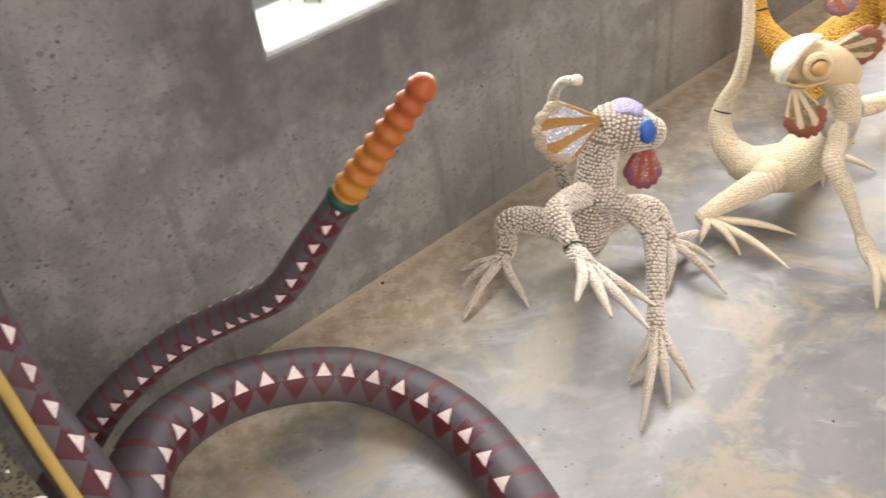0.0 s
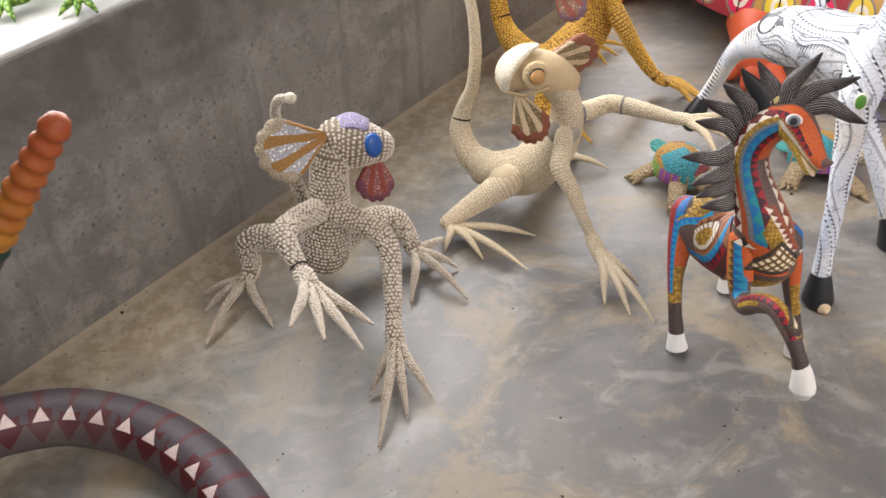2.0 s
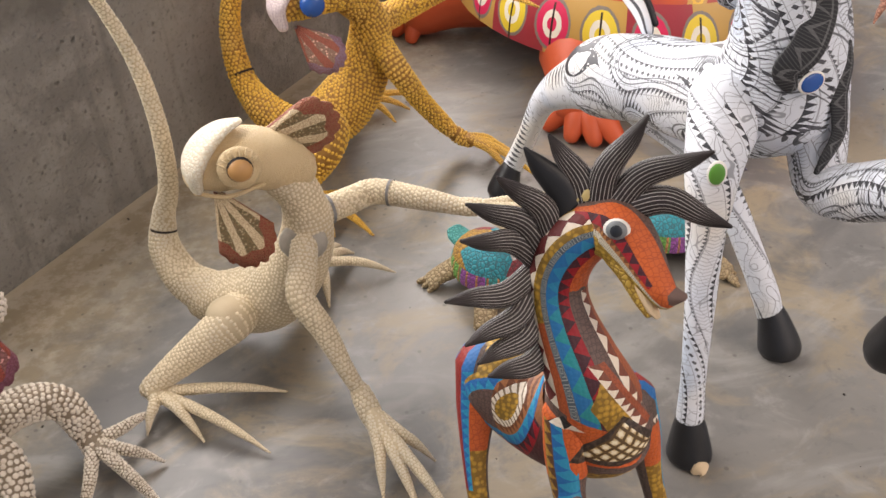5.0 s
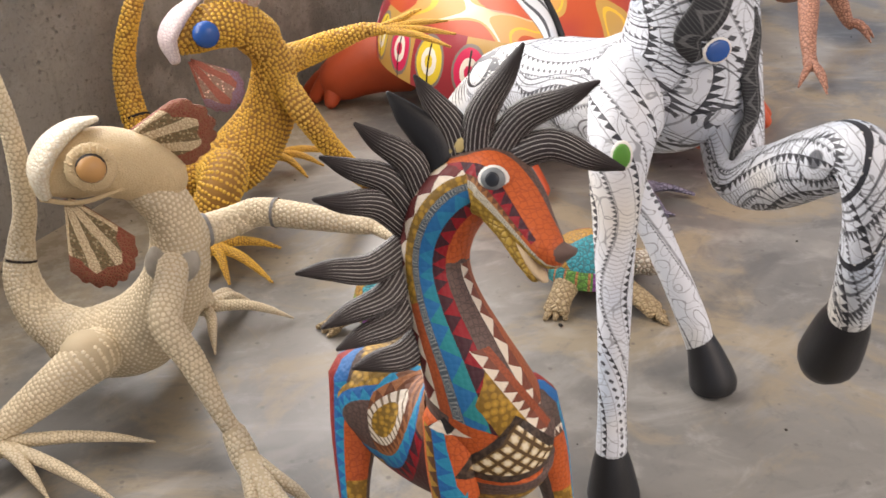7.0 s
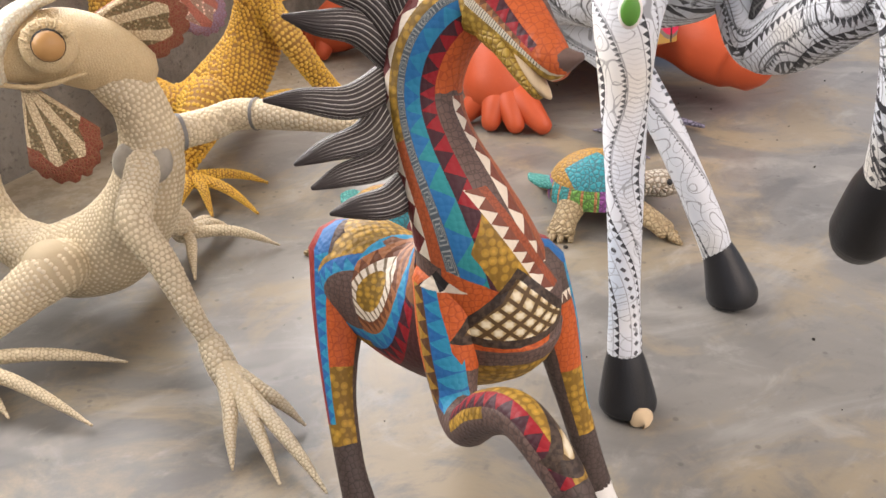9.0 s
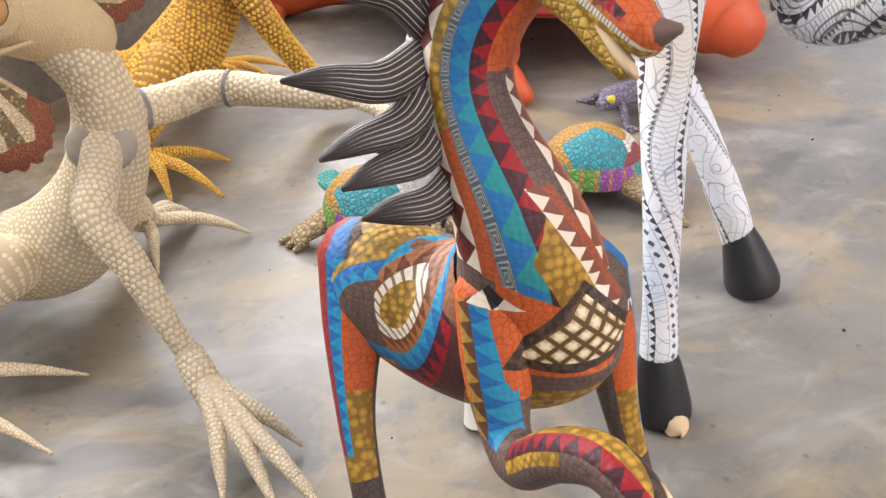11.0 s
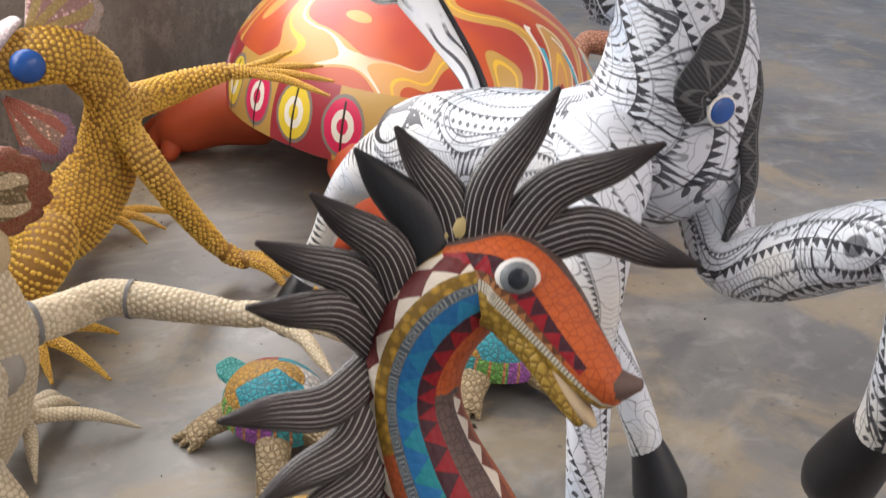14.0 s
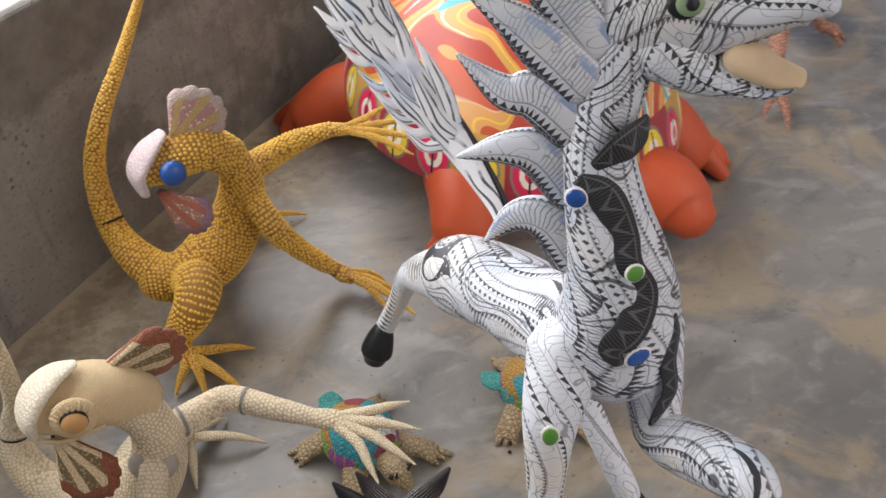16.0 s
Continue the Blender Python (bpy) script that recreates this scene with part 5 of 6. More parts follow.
    for k in range(5):
        f.ball((0.755 + 0.004 * k, 0.951 - 0.003 * (k % 2), 0.408 + 0.003 * (k % 3)), (0.006, 0.004, 0.007 + 0.002 * (k % 2)), plain("yellow_glue", (0.62, 0.50, 0.22), 0.5), 10)
    f.finish("carved_horse", "orange patterned wooden horse with black mane and white hooves", "figurine", "carved horses on the floor")


def winged_horse():
    f = Figure((1.03, 1.15, 0))
    k, kn, kl, w = M["ink"], M["ink_neck"], M["ink_limb"], M["ink_white"]
    # barrel, rump to chest
    f.part("body")
    f.tube([(0.962, 1.345, 0.280, 0.026), (0.974, 1.315, 0.298, 0.049), (1.000, 1.24, 0.325, 0.052), (1.022, 1.165, 0.338, 0.056), (1.042, 1.10, 0.366, 0.066), (1.046, 1.078, 0.395, 0.062)], k, 28, 8)
    f.part("neck")
    f.tube([(1.044, 1.084, 0.375, 0.068), (1.041, 1.076, 0.435, 0.058), (1.031, 1.080, 0.495, 0.047), (1.018, 1.095, 0.558, 0.036), (1.016, 1.113, 0.61, 0.031), (1.030, 1.128, 0.660, 0.034), (1.050, 1.134, 0.698, 0.034)], kn, 26, 8)
    # head with an open, scoop-shaped lower jaw
    f.part("head")
    f.tube([(1.040, 1.140, 0.705, 0.036), (1.068, 1.120, 0.712, 0.044, 0.038), (1.096, 1.094, 0.716, 0.036, 0.031), (1.120, 1.070, 0.728, 0.024, 0.024), (1.136, 1.054, 0.738, 0.019, 0.022), (1.146, 1.044, 0.742, 0.019, 0.020), (1.154, 1.036, 0.740, 0.010, 0.013)], kn, 24, 7)
    f.sub("lower_jaw")
    f.tube([(1.060, 1.108, 0.690, 0.028, 0.028), (1.084, 1.086, 0.678, 0.022, 0.026), (1.104, 1.066, 0.674, 0.015, 0.024), (1.124, 1.048, 0.673, 0.009, 0.024), (1.138, 1.034, 0.678, 0.005, 0.016)], kn, 20, 6)
    f.sub("mouth", "bare wood inside the mouth")
    f.tube([(1.104, 1.064, 0.694, 0.013, 0.020), (1.114, 1.054, 0.691, 0.013, 0.023), (1.126, 1.042, 0.685, 0.008, 0.023), (1.140, 1.028, 0.684, 0.004, 0.015)], M["bare_wood"], 18, 6)
    f.sub("eye", "black-rimmed eye")
    f.ball((1.066, 1.088, 0.735), (0.018, 0.014, 0.006), M["black"], 16, tilt=(-0.3, -0.85, 0.4))
    f.sub("iris", "pale green iris")
    f.ball((1.065, 1.0855, 0.7362), (0.0125, 0.0105, 0.0055), plain("pale_green_iris", (0.25, 0.36, 0.20), 0.3), 16, tilt=(-0.3, -0.85, 0.4))
    f.sub("pupil", "black pupil")
    f.ball((1.064, 1.0815, 0.7378), (0.0058, 0.0058, 0.003), M["black"], 14, tilt=(-0.3, -0.85, 0.4))
    # mane of flame-shaped locks that rise, arch and turn up at the tip
    locks = [((1.006, 1.112, 0.480), (0.984, 1.128, 0.517), (0.960, 1.146, 0.518), (0.934, 1.160, 0.486), 0.026),
             ((1.000, 1.118, 0.560), (0.974, 1.136, 0.590), (0.948, 1.152, 0.594), (0.912, 1.176, 0.580), 0.027),
             ((0.998, 1.122, 0.622), (0.968, 1.140, 0.648), (0.944, 1.156, 0.651), (0.914, 1.182, 0.678), 0.026),
             ((1.002, 1.124, 0.662), (0.972, 1.142, 0.694), (0.950, 1.158, 0.714), (0.918, 1.180, 0.736), 0.026),
             ((1.014, 1.130, 0.690), (0.986, 1.144, 0.728), (0.968, 1.158, 0.752), (0.946, 1.176, 0.790), 0.024),
             ((1.030, 1.140, 0.715), (1.010, 1.152, 0.752), (0.996, 1.162, 0.776), (0.978, 1.176, 0.812), 0.022),
             ((1.050, 1.140, 0.728), (1.036, 1.150, 0.762), (1.026, 1.158, 0.784), (1.014, 1.168, 0.812), 0.019)]
    for a, b, c, d, r in locks:
        f.part("mane_lock")
        f.tube([(*a, r, 0.016), (*b, r * 0.90, 0.012), (*c, r * 0.62, 0.009), (*d, 0.002)], M["ink_lock"], 18, 8, up=(0.3, -0.1, 0.95))
    # wing: a flat stem that widens into a blade of long narrow feathers
    f.part("wing")
    f.tube([(1.040, 1.320, 0.345, 0.008), (1.036, 1.345, 0.370, 0.011, 0.009), (1.012, 1.400, 0.426, 0.019, 0.009), (0.984, 1.440, 0.472, 0.025, 0.008), (0.955, 1.475, 0.528, 0.023, 0.007), (0.925, 1.506, 0.592, 0.014, 0.005)], M["feather"], 18, 7, up=(-0.8, 0.1, -0.6))
    f.sub("spine", "black spine")
    f.tube([(1.050, 1.322, 0.352, 0.005), (1.046, 1.347, 0.380, 0.005), (1.026, 1.402, 0.440, 0.0045), (1.000, 1.444, 0.490, 0.0035), (0.968, 1.480, 0.550, 0.002)], M["black"], 10, 6)
    axis = spline([(1.012, 1.400, 0.426, 0.01), (0.984, 1.440, 0.472, 0.01), (0.955, 1.475, 0.528, 0.01), (0.925, 1.506, 0.592, 0.01)], 6)
    out = Vector((-0.62, 0.05, -0.42)).normalized()
    go = (Vector(axis[-1][:3]) - Vector(axis[0][:3])).normalized()
    for i in range(15):
        p = Vector(axis[int(i * 1.2)][:3])
        root = p + out * (0.010 - 0.012 * (i % 3)) + Vector((0, -0.007, 0.006)) * (0.4 + 0.3 * (i % 2))
        tip = root + go * (0.10 + 0.004 * i) + out * (0.014 - 0.016 * (i % 3))
        bow = out * 0.008 * (1 if i % 2 else -0.5)
        f.sub("feather", "white feather with dark streaks")
        f.tube([(*root, 0.008, 0.003), (*(root * 0.65 + tip * 0.35 + bow), 0.0095, 0.0038), (*(root * 0.3 + tip * 0.7 + bow * 0.5), 0.0066, 0.003), (*tip, 0.0012)], M["feather"], 12, 5, up=tuple(out))
    for i in range(8):
        p = Vector(axis[1 + int(i * 2.2)][:3]) + out * 0.016
        f.sub("barb", "short white barb")
        f.tube([(*p, 0.0075, 0.004), (*(p + out * 0.018 + go * 0.012), 0.0060, 0.003), (*(p + out * 0.026 + go * 0.042), 0.001)], w if i % 2 else M["feather"], 10, 5, up=tuple(out))
    # legs
    f.part("front_leg")
    f.tube([(0.992, 1.085, 0.378, 0.042), (0.960, 1.052, 0.335, 0.030), (0.946, 1.028, 0.268, 0.0205), (0.936, 1.003, 0.195, 0.0160), (0.926, 0.978, 0.11, 0.0135), (0.923, 0.968, 0.07, 0.0150), (0.922, 0.966, 0.052, 0.0145)], kl, 20, 7)
    f.sub("hoof", "chipped black hoof")
    f.tube([(0.922, 0.967, 0.060, 0.0145), (0.923, 0.964, 0.045, 0.019), (0.924, 0.958, 0.012, 0.0255), (0.924, 0.957, 0.004, 0.0245)], M["black"], 20, 5, round_b=False)
    f.sub("chip", "bare wood where the hoof is chipped")
    f.tube([(0.916, 0.934, 0.004, 0.005, 0.003), (0.921, 0.931, 0.010, 0.010, 0.003), (0.929, 0.932, 0.007, 0.008, 0.003), (0.935, 0.936, 0.003, 0.003, 0.002)], M["bare_wood"], 10, 4)
    f.part("front_leg", "lifted and bent")
    f.tube([(1.072, 1.075, 0.385, 0.044), (1.072, 1.045, 0.345, 0.032), (1.064, 1.012, 0.305, 0.026), (1.068, 0.975, 0.316, 0.029), (1.068, 0.925, 0.352, 0.0285), (1.064, 0.888, 0.374, 0.0245), (1.063, 0.866, 0.345, 0.0200), (1.065, 0.862, 0.28, 0.0165), (1.072, 0.866, 0.236, 0.0175)], M["ink_knee"], 22, 8)
    f.sub("hoof", "black hoof")
    f.tube([(1.072, 0.867, 0.240, 0.0170), (1.075, 0.872, 0.220, 0.0225), (1.083, 0.884, 0.183, 0.0265), (1.086, 0.889, 0.172, 0.025)], M["black"], 20, 6)
    f.part("hind_leg", "lifted leg")
    f.tube([(0.968, 1.325, 0.292, 0.040), (0.952, 1.372, 0.258, 0.027), (0.950, 1.422, 0.210, 0.018), (0.938, 1.438, 0.155, 0.0145), (0.922, 1.447, 0.108, 0.0145), (0.914, 1.448, 0.092, 0.015)], M["ink_few"], 20, 7)
    f.sub("hoof", "black hoof")
    f.tube([(0.916, 1.447, 0.098, 0.0155), (0.909, 1.446, 0.080, 0.021), (0.902, 1.444, 0.060, 0.024), (0.899, 1.443, 0.052, 0.019)], M["black"], 16, 5)
    f.part("hind_leg", "white leg with a few ink marks")
    f.tube([(1.012, 1.29, 0.285, 0.038), (1.045, 1.205, 0.250, 0.025), (1.066, 1.148, 0.200, 0.0180), (1.082, 1.112, 0.145, 0.0165), (1.102, 1.088, 0.085, 0.0170), (1.112, 1.078, 0.050, 0.0160)], M["ink_few"], 18, 7)
    f.sub("hoof", "black hoof")
    f.tube([(1.111, 1.079, 0.058, 0.0165), (1.115, 1.072, 0.042, 0.0205), (1.120, 1.060, 0.014, 0.0265), (1.121, 1.058, 0.004, 0.025)], M["black"], 18, 5, round_b=False)
    # dark scrolls down the chest, with coloured studs
    scrolls = [[(0.984, 1.086, 0.594, 0.0025, 0.006), (1.000, 1.070, 0.582, 0.0025, 0.015), (1.013, 1.054, 0.550, 0.0025, 0.013), (1.016, 1.042, 0.522, 0.0025, 0.012), (1.028, 1.032, 0.492, 0.0025, 0.014), (1.016, 1.024, 0.458, 0.0025, 0.016), (1.000, 1.026, 0.436, 0.0025, 0.013), (1.006, 1.021, 0.418, 0.0025, 0.006)],
               [(1.066, 1.029, 0.452, 0.002, 0.004), (1.066, 1.024, 0.430, 0.002, 0.008), (1.062, 1.018, 0.402, 0.002, 0.009), (1.066, 1.010, 0.365, 0.002, 0.008), (1.054, 1.006, 0.340, 0.002, 0.006), (1.048, 1.006, 0.325, 0.002, 0.003)],
               [(0.992, 1.078, 0.610, 0.002, 0.006), (1.010, 1.070, 0.628, 0.002, 0.015), (1.030, 1.074, 0.636, 0.002, 0.013), (1.042, 1.084, 0.640, 0.002, 0.005)]]
    for rows in scrolls:
        f.part("scroll", "black scroll with pale teeth")
        f.tube(rows, M["swoosh"], 16, 7, up=(-0.2, -1, 0.1))
    for at, radii, mat, tilt in [((1.024, 1.017, 0.424), (0.0125, 0.0095, 0.003), "eye_blue", (0, -0.98, 0.1)), ((1.016, 1.033, 0.519), (0.008, 0.008, 0.004), "eye_green", (-0.2, -0.95, 0.2)), ((0.980, 1.082, 0.578), (0.009, 0.009, 0.004), "eye_blue", (-0.6, -0.8, 0.2)), ((0.943, 1.024, 0.340), (0.008, 0.012, 0.004), "eye_green", (-0.5, -0.85, 0.1))]:
        at, n = Vector(at), Vector(tilt).normalized()
        f.part("stud", "painted stud in a white ring")
        f.ball(at, (radii[0] * 1.2, radii[1] * 1.2, radii[2] * 0.7), M["white"], 16, tilt=tilt)
        f.sub("pupil")
        f.ball(at + n * 0.0012, (radii[0], radii[1], radii[2] * 0.8), M[mat], 16, tilt=tilt)
    f.finish("carved_winged_horse", "white wooden winged horse covered with fine black ornament", "figurine", "carved horses on the floor")


def big_turtle():
    f = Figure((1.36, 1.92, 0))
    r = M["turtle_red"]
    f.part("shell", "swirl-painted shell with eye spots on the rim")
    f.ball((1.355, 1.93, 0.115), (0.30, 0.37, 0.26), M["shell"], 48, turn=(0, 0, 12), lo=0, hi=90)
    f.part("belly")
    f.ball((1.355, 1.93, 0.117), (0.29, 0.36, 0.05), r, 40, turn=(0, 0, 12), lo=-90, hi=0)
    # neck and head
    f.part("head")
    f.tube([(1.38, 1.72, 0.12, 0.065), (1.43, 1.63, 0.125, 0.055), (1.475, 1.57, 0.108, 0.066), (1.495, 1.525, 0.09, 0.058), (1.50, 1.505, 0.082, 0.045)], r, 22, 6)
    f.sub("eye", "yellow eye")
    f.ball((1.425, 1.570, 0.145), (0.015, 0.020, 0.006), plain("yellow_eye", (0.72, 0.62, 0.08), 0.35), 14, tilt=(-0.8, -0.3, 0.4))
    f.sub("pupil", "black pupil")
    f.ball((1.422, 1.567, 0.148), (0.005, 0.014, 0.006), M["black"], 12, tilt=(-0.8, -0.3, 0.4))
    # feet with carved toes
    for hip, foot, toes in [((1.18, 1.74, 0.10), (1.145, 1.655, 0.05), [(1.085, 1.665), (1.105, 1.615), (1.135, 1.588), (1.17, 1.565)]), ((1.13, 2.08, 0.10), (1.01, 2.14, 0.05), [(0.955, 2.19), (0.955, 2.145), (0.975, 2.10)]), ((1.57, 1.78, 0.10), (1.65, 1.71, 0.05), [(1.69, 1.65), (1.715, 1.68), (1.73, 1.71)]), ((1.58, 2.12, 0.10), (1.70, 2.15, 0.05), [(1.74, 2.12), (1.75, 2.15), (1.74, 2.18)])]:
        f.part("leg")
        f.tube([(*hip, 0.075), ((hip[0] + foot[0]) / 2, (hip[1] + foot[1]) / 2, 0.085, 0.066), (*foot, 0.048, 0.062)], r, 18, 6)
        for t in toes:
            f.sub("toe")
            f.tube([(foot[0], foot[1], 0.05, 0.026), ((foot[0] + t[0]) / 2, (foot[1] + t[1]) / 2, 0.042, 0.024), (t[0], t[1], 0.016, 0.015)], r, 12, 4)
    f.finish("carved_turtle", "large vermilion wooden turtle with a swirl-painted shell", "figurine")


def small_turtle(base, heading, label, skin, size=1.0):
    """heading: degrees; the head looks along it."""
    f = Figure(base)
    h = radians(heading)
    c, s = math.cos(h), math.sin(h)

    def at(a, b, z):
        return (base[0] + (a * c - b * s) * size, base[1] + (a * s + b * c) * size, z * size)
    f.part("shell", "patchwork of dotted plates")
    f.ball(at(0, 0, 0.036), (0.066 * size, 0.058 * size, 0.056 * size), M["patch"], 30, turn=(0, 0, heading), lo=-8, hi=90)
    f.part("belly")
    f.ball(at(0, 0, 0.036), (0.062 * size, 0.054 * size, 0.018 * size), M["sand_bead"], 24, turn=(0, 0, heading), lo=-90, hi=0)
    f.part("tail", "turquoise dotted tail")
    f.tube([(*at(-0.05, 0.0, 0.045), 0.006, 0.016), (*at(-0.076, 0.0, 0.050), 0.005, 0.018), (*at(-0.090, 0.0, 0.056), 0.003, 0.012)], beads_teal, 14, 4)
    f.part("head")
    f.tube([(*at(0.045, 0, 0.036), 0.020), (*at(0.068, 0, 0.042), 0.016), (*at(0.094, 0, 0.042), 0.018), (*at(0.114, 0, 0.038), 0.010)], skin, 14, 5)
    for e in (-1, 1):
        f.sub("eye", "black eye")
        f.ball(at(0.097, e * 0.014, 0.050), (0.005, 0.005, 0.005), M["black"], 8)
        f.sub("horn", "thin black horn")
        f.tube([(*at(0.103, e * 0.01, 0.050), 0.003), (*at(0.110, e * 0.014, 0.072), 0.0012)], M["black"], 6, 3)
    for e in (-1, 1):
        f.part("front_flipper")
        f.tube([(*at(0.040, e * 0.040, 0.030), 0.013, 0.018), (*at(0.068, e * 0.066, 0.020), 0.010, 0.016), (*at(0.084, e * 0.078, 0.010), 0.007, 0.018)], M["sand_bead"], 14, 5)
        for q in (-0.014, 0, 0.014):
            f.sub("toe")
            f.tube([(*at(0.084 + q * 0.3, e * (0.080 + q * 0.7), 0.008), 0.006), (*at(0.098, e * (0.086 + q), 0.0035), 0.0035)], M["sand_bead"], 8, 3)
        f.part("hind_flipper")
        f.tube([(*at(-0.036, e * 0.040, 0.030), 0.013, 0.018), (*at(-0.048, e * 0.062, 0.018), 0.010, 0.016), (*at(-0.054, e * 0.076, 0.009), 0.007, 0.018)], M["sand_bead"], 14, 5)
        for q in (-0.014, 0, 0.014):
            f.sub("toe")
            f.tube([(*at(-0.052 + q * 0.7, e * 0.074, 0.008), 0.006), (*at(-0.056 + q, e * 0.088, 0.0035), 0.0035)], M["sand_bead"], 8, 3)
    f.finish("carved_turtle_small", label, "figurine", "small turtles on the floor")


beads_teal = beads("turquoise_dots", (0.10, 0.48, 0.44), (0.03, 0.24, 0.22), 0.006)


def far_lizard():
    f = Figure((2.15, 2.05, 0))
    m = M["pink_bead"]
    f.part("body")
    f.tube([(2.34, 2.42, 0.07, 0.030), (2.28, 2.30, 0.09, 0.055), (2.20, 2.18, 0.12, 0.060), (2.14, 2.10, 0.19, 0.050), (2.12, 2.08, 0.26, 0.040), (2.06, 2.03, 0.28, 0.035), (2.02, 2.0, 0.27, 0.02)], m, 20, 6)
    f.part("front_leg")
    f.tube([(2.13, 2.07, 0.17, 0.026), (2.07, 1.98, 0.13, 0.024), (2.01, 1.90, 0.07, 0.018), (1.985, 1.86, 0.04, 0.014)], m, 14, 6)
    f.hand((1.985, 1.86, 0.04), (1.965, 1.83, 0.026), [(1.925, 1.735, 0.006), (1.90, 1.79, 0.006), (1.95, 1.76, 0.006)], 0.014, m)
    f.part("front_leg")
    f.tube([(2.18, 2.10, 0.15, 0.026), (2.23, 2.06, 0.10, 0.022), (2.25, 2.03, 0.05, 0.015)], m, 14, 6)
    f.hand((2.25, 2.03, 0.05), (2.26, 2.02, 0.03), [(2.305, 1.985, 0.006), (2.27, 1.96, 0.006), (2.33, 2.03, 0.006)], 0.014, m)
    f.part("hind_leg")
    f.tube([(2.25, 2.32, 0.08, 0.035), (2.17, 2.36, 0.08, 0.03), (2.13, 2.33, 0.03, 0.018)], m, 14, 5)
    f.part("tail")
    f.tube([(2.33, 2.40, 0.07, 0.028), (2.42, 2.50, 0.09, 0.02), (2.46, 2.55, 0.2, 0.014), (2.45, 2.57, 0.34, 0.006)], m, 12, 6)
    f.finish("carved_lizard", "dusty-pink beaded wooden lizard near the wall", "figurine", "carved lizards on the floor")


def violet_lizard():
    at = Vector((1.275, 1.475, 0))
    f = Figure(at)
    m = M["violet_bead"]

    def p(x, y, z, *rest): return (at.x + x, at.y + y, z, *rest)
    f.part("body")
    f.tube([p(0.062, 0.020, 0.022, 0.009), p(0.030, 0.010, 0.026, 0.016), p(0.0, 0.0, 0.030, 0.018), p(-0.028, -0.010, 0.034, 0.016), p(-0.046, -0.017, 0.031, 0.010)], m, 14, 5)
    f.part("tail")
    f.tube([p(0.058, 0.018, 0.022, 0.009), p(0.090, 0.014, 0.016, 0.006), p(0.118, -0.012, 0.010, 0.003)], m, 10, 5)
    f.part("eye", "yellow eye ring")
    f.ball(p(-0.040, -0.026, 0.040), (0.006, 0.006, 0.004), plain("yellow_eye_ring", (0.6, 0.5, 0.06), 0.4), 10, tilt=(-0.3, -1, 0.4))
    for hip, foot in (((-0.016, -0.008), (-0.026, -0.046)), ((0.026, 0.004), (0.044, -0.036)), ((-0.010, 0.012), (-0.016, 0.050)), ((0.040, 0.022), (0.046, 0.056))):
        f.part("leg")
        f.tube([p(*hip, 0.026, 0.009), p((hip[0] + foot[0]) / 2, (hip[1] + foot[1]) / 2, 0.024, 0.007), p(*foot, 0.006, 0.0045)], m, 10, 4)
        for q in (-0.012, 0, 0.012):
            f.sub("toe")
            f.tube([p(*foot, 0.006, 0.004), p(foot[0] + q, foot[1] * 1.35, 0.003, 0.0015)], m, 8, 3)
    f.finish("carved_lizard", "small grey-violet wooden lizard beside the large turtle", "figurine", "carved lizards on the floor")


def green_lizard():
    f = Figure((-0.2, 1.38, 0.484))
    m, z = M["green_bead"], 0.484
    f.part("body")
    f.tube([(-0.27, 1.48, z + 0.06, 0.03), (-0.22, 1.43, z + 0.07, 0.042), (-0.17, 1.40, z + 0.09, 0.042), (-0.12, 1.38, z + 0.14, 0.034), (-0.10, 1.37, z + 0.19, 0.03), (-0.14, 1.35, z + 0.22, 0.03), (-0.17, 1.34, z + 0.21, 0.015)], m, 18, 6)
    f.part("hind_leg")
    f.tube([(-0.23, 1.41, z + 0.06, 0.026), (-0.255, 1.36, z + 0.055, 0.025), (-0.235, 1.335, z + 0.03, 0.018), (-0.255, 1.33, z + 0.018, 0.011)], m, 14, 5)
    f.hand((-0.25, 1.332, z + 0.02), (-0.262, 1.328, z + 0.014), [(-0.27, 1.29, z + 0.004), (-0.295, 1.30, z + 0.004), (-0.245, 1.285, z + 0.004)], 0.010, m, 0.008)
    f.part("front_leg")
    f.tube([(-0.14, 1.375, z + 0.10, 0.022), (-0.145, 1.345, z + 0.06, 0.018), (-0.152, 1.325, z + 0.022, 0.011)], m, 12, 5)
    f.hand((-0.152, 1.325, z + 0.022), (-0.155, 1.315, z + 0.014), [(-0.185, 1.29, z + 0.004), (-0.158, 1.28, z + 0.004), (-0.13, 1.285, z + 0.004)], 0.010, M["green_bead"], 0.008)
    f.finish("carved_lizard", "bright green beaded wooden lizard standing on the sill", "figurine")


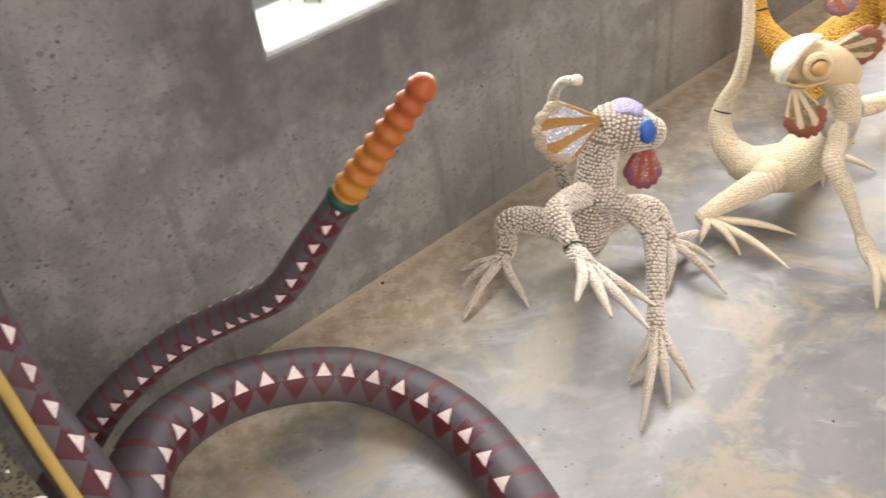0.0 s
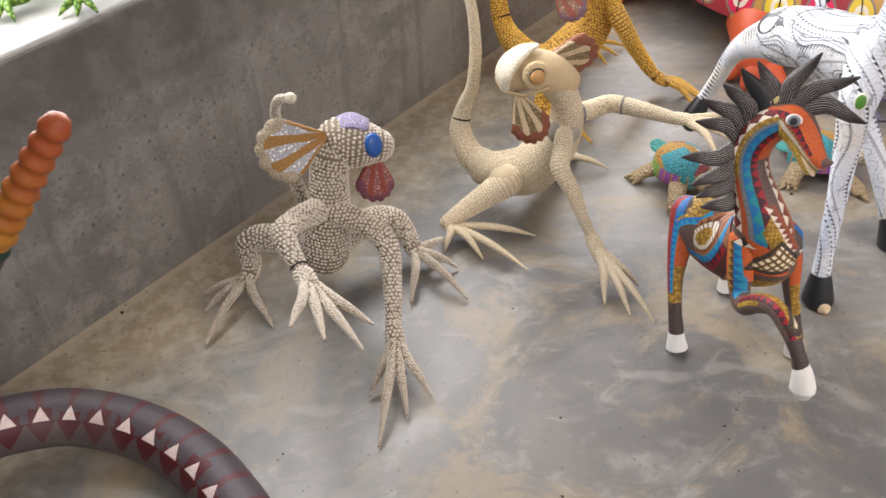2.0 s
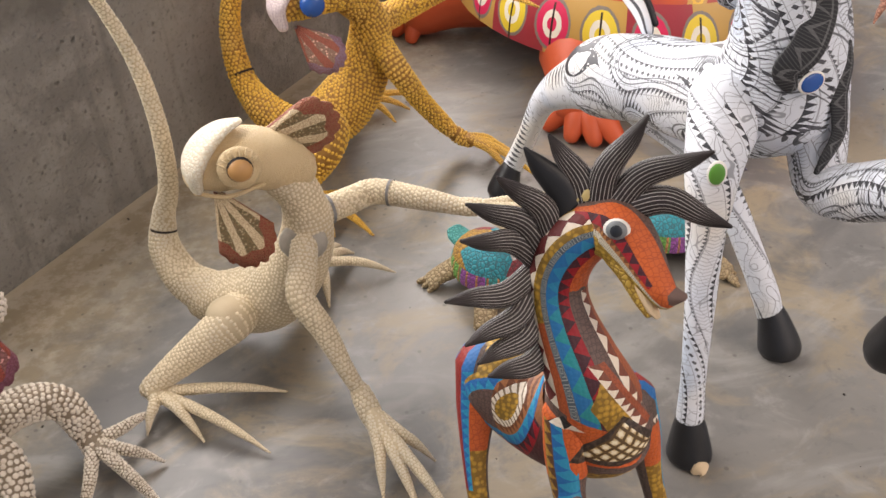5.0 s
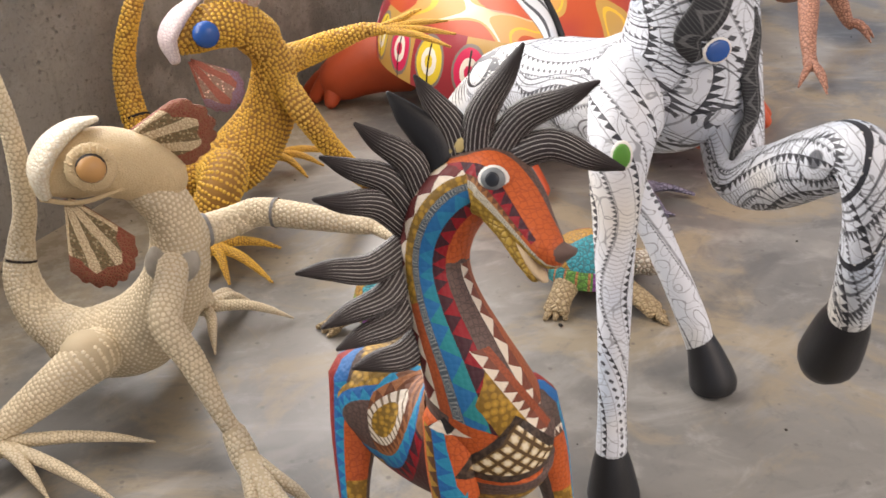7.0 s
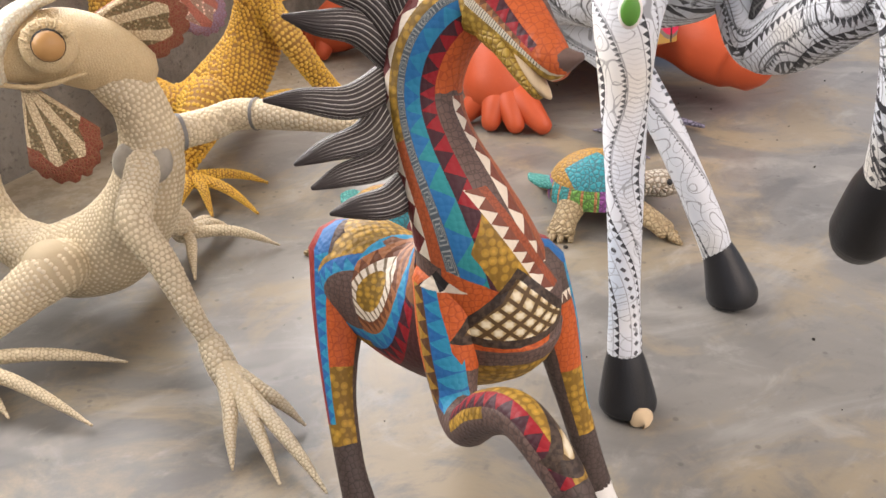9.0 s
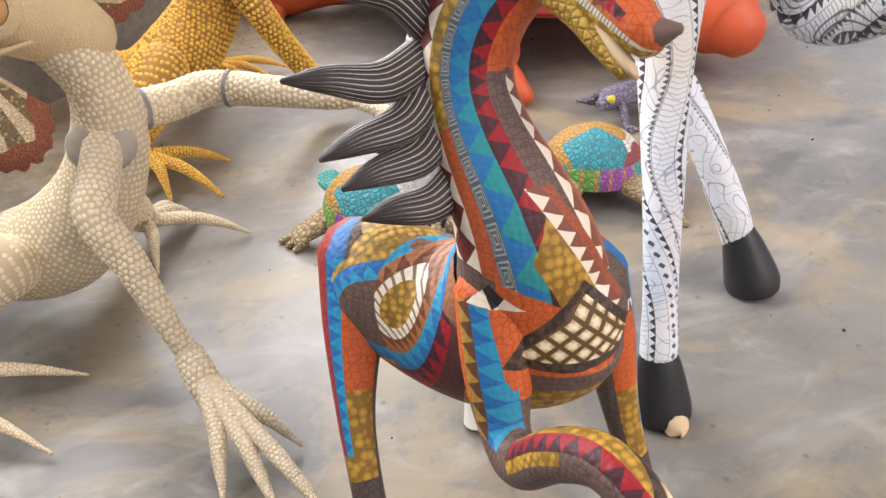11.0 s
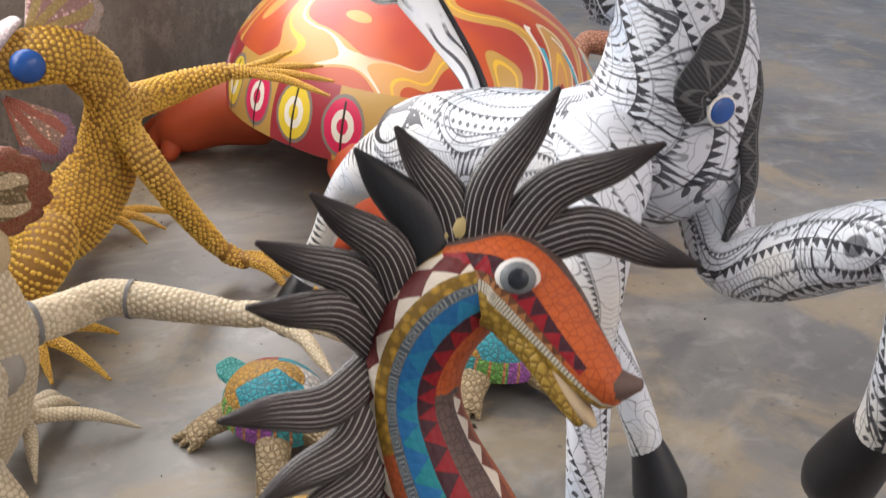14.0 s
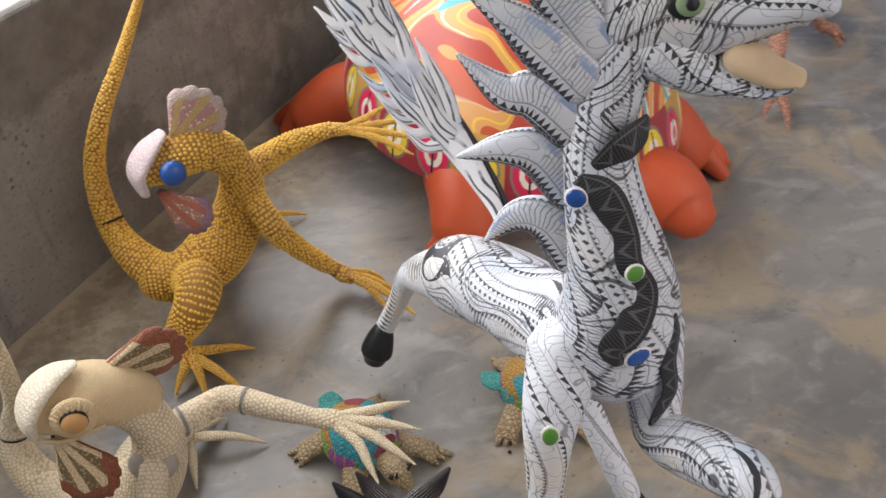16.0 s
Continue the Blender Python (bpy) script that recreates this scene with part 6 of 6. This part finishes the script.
def snake():
    f = Figure((-0.25, 0.75, 0))
    r = 0.041
    coil = [(0.06, 0.40, 0.043), (0.055, 0.52, 0.043), (0.03, 0.62, 0.043), (-0.02, 0.73, 0.043), (-0.075, 0.815, 0.043), (-0.15, 0.88, 0.045), (-0.24, 0.915, 0.056), (-0.32, 0.90, 0.078), (-0.395, 0.855, 0.105), (-0.445, 0.785, 0.135), (-0.465, 0.70, 0.165), (-0.455, 0.61, 0.175)]
    f.part("body")
    f.tube([(*p, r) for p in coil] + [(-0.42, 0.53, 0.165, 0.041), (-0.40, 0.47, 0.16, 0.038)], M["snake"], 24, 7, up=(0, 0, 1))
    tail = [(-0.60, 0.655, 0.12, 0.028), (-0.555, 0.716, 0.173, 0.026), (-0.498, 0.749, 0.227, 0.0235), (-0.404, 0.766, 0.293, 0.0215), (-0.314, 0.753, 0.348, 0.020), (-0.246, 0.719, 0.404, 0.0195), (-0.197, 0.71, 0.468, 0.0185), (-0.152, 0.707, 0.528, 0.016)]
    f.part("tail")
    f.tube(tail, M["snake_tail"], 20, 7, up=(0, 0, 1))
    f.sub("rattle", "ribbed orange rattle")
    f.tube([(-0.154, 0.707, 0.526, 0.0165), (-0.120, 0.707, 0.568, 0.0155), (-0.088, 0.707, 0.608, 0.014), (-0.058, 0.707, 0.645, 0.0125)], M["rattle"], 18, 14, ribs=0.13, rib_len=0.0235)
    # the neck, crossing in front
    f.part("neck")
    f.tube([(-0.40, 0.47, 0.16, 0.034), (-0.438, 0.545, 0.235, 0.032), (-0.467, 0.585, 0.28, 0.030), (-0.506, 0.622, 0.34, 0.028), (-0.534, 0.658, 0.41, 0.027), (-0.55, 0.69, 0.49, 0.026), (-0.53, 0.71, 0.58, 0.030), (-0.50, 0.69, 0.62, 0.022)], M["snake"], 20, 7, up=(1, 0, 0))
    f.finish("carved_snake", "dark maroon and grey wooden snake with white triangles and orange rattle", "figurine")


def spotted_wing():
    f = Figure((-0.56, 0.55, 0))
    f.part("panel")
    f.tube([(-0.60, 0.50, 0.02, 0.09, 0.03), (-0.58, 0.50, 0.16, 0.10, 0.03), (-0.545, 0.508, 0.30, 0.085, 0.022), (-0.535, 0.525, 0.38, 0.055, 0.016), (-0.53, 0.545, 0.44, 0.03, 0.010)], M["spotted"], 24, 7, up=(1, 0.1, -0.5))
    f.part("edge", "mustard edge")
    f.tube([(-0.40, 0.485, 0.27, 0.006), (-0.429, 0.512, 0.328, 0.006), (-0.463, 0.548, 0.383, 0.006), (-0.489, 0.578, 0.442, 0.006), (-0.51, 0.60, 0.49, 0.005)], M["yellow_line"], 10, 6)
    f.finish("carved_figure", "black wooden figure with white spots and mustard edge", "figurine")


grey_lizard()
cream_lizard()
gold_lizard()
orange_horse()
winged_horse()
big_turtle()
small_turtle((1.103, 1.306, 0), -24, "small wooden turtle with a dotted patchwork shell", M["grey_bead"], 0.92)
small_turtle((0.832, 1.325, 0), -72, "small wooden turtle with a violet-rimmed patchwork shell", M["sand_bead"], 0.9)
far_lizard()
violet_lizard()
green_lizard()
snake()
spotted_wing()


def grit():
    """Specks of dirt and a few pebbles strewn over the floor."""
    rng = random.Random(5)
    bm = bmesh.new()
    for i in range(260):
        x, y = rng.uniform(-0.5, 2.4), rng.uniform(0.5, 2.2)
        if 0.664 * x - 0.748 * y + 1.045 < 0.02:
            continue
        r = rng.choice([0.0009, 0.0012, 0.0016, 0.002, 0.0024]) * rng.uniform(0.6, 1.1)
        m = Matrix.LocRotScale((x * S, y * S, r * 0.5), Euler((rng.uniform(0, 3), rng.uniform(0, 3), rng.uniform(0, 3))), (r * rng.uniform(0.8, 1.6), r, r * 0.7))
        bmesh.ops.create_icosphere(bm, subdivisions=1, radius=1.0, matrix=m)
    solid("floor_grit", bm, M["grit"], "dark specks of dirt strewn over the floor", "dirt", "stuff")


def pebble(x, y, r):
    bm = bmesh.new()
    bmesh.ops.create_icosphere(bm, subdivisions=2, radius=r)
    for v in bm.verts:
        v.co *= 1 + 0.3 * noise.noise(v.co * 300 + Vector((x * 9, y * 9, 0)))
        v.co.z *= 0.7
    for fc in bm.faces:
        fc.smooth = True
    tagged(solid("pebble", bm, M["grit"], "tiny dark pebble lying on the concrete floor", "pebble", at=pose(x * S, y * S, r * 0.6)), group="pebbles on the floor")


grit()
for px, py, pr in ((0.234, 0.947, 0.005), (1.023, 1.239, 0.004), (-0.215, 1.183, 0.004), (-0.115, 0.70, 0.003)):
    pebble(px, py, pr)
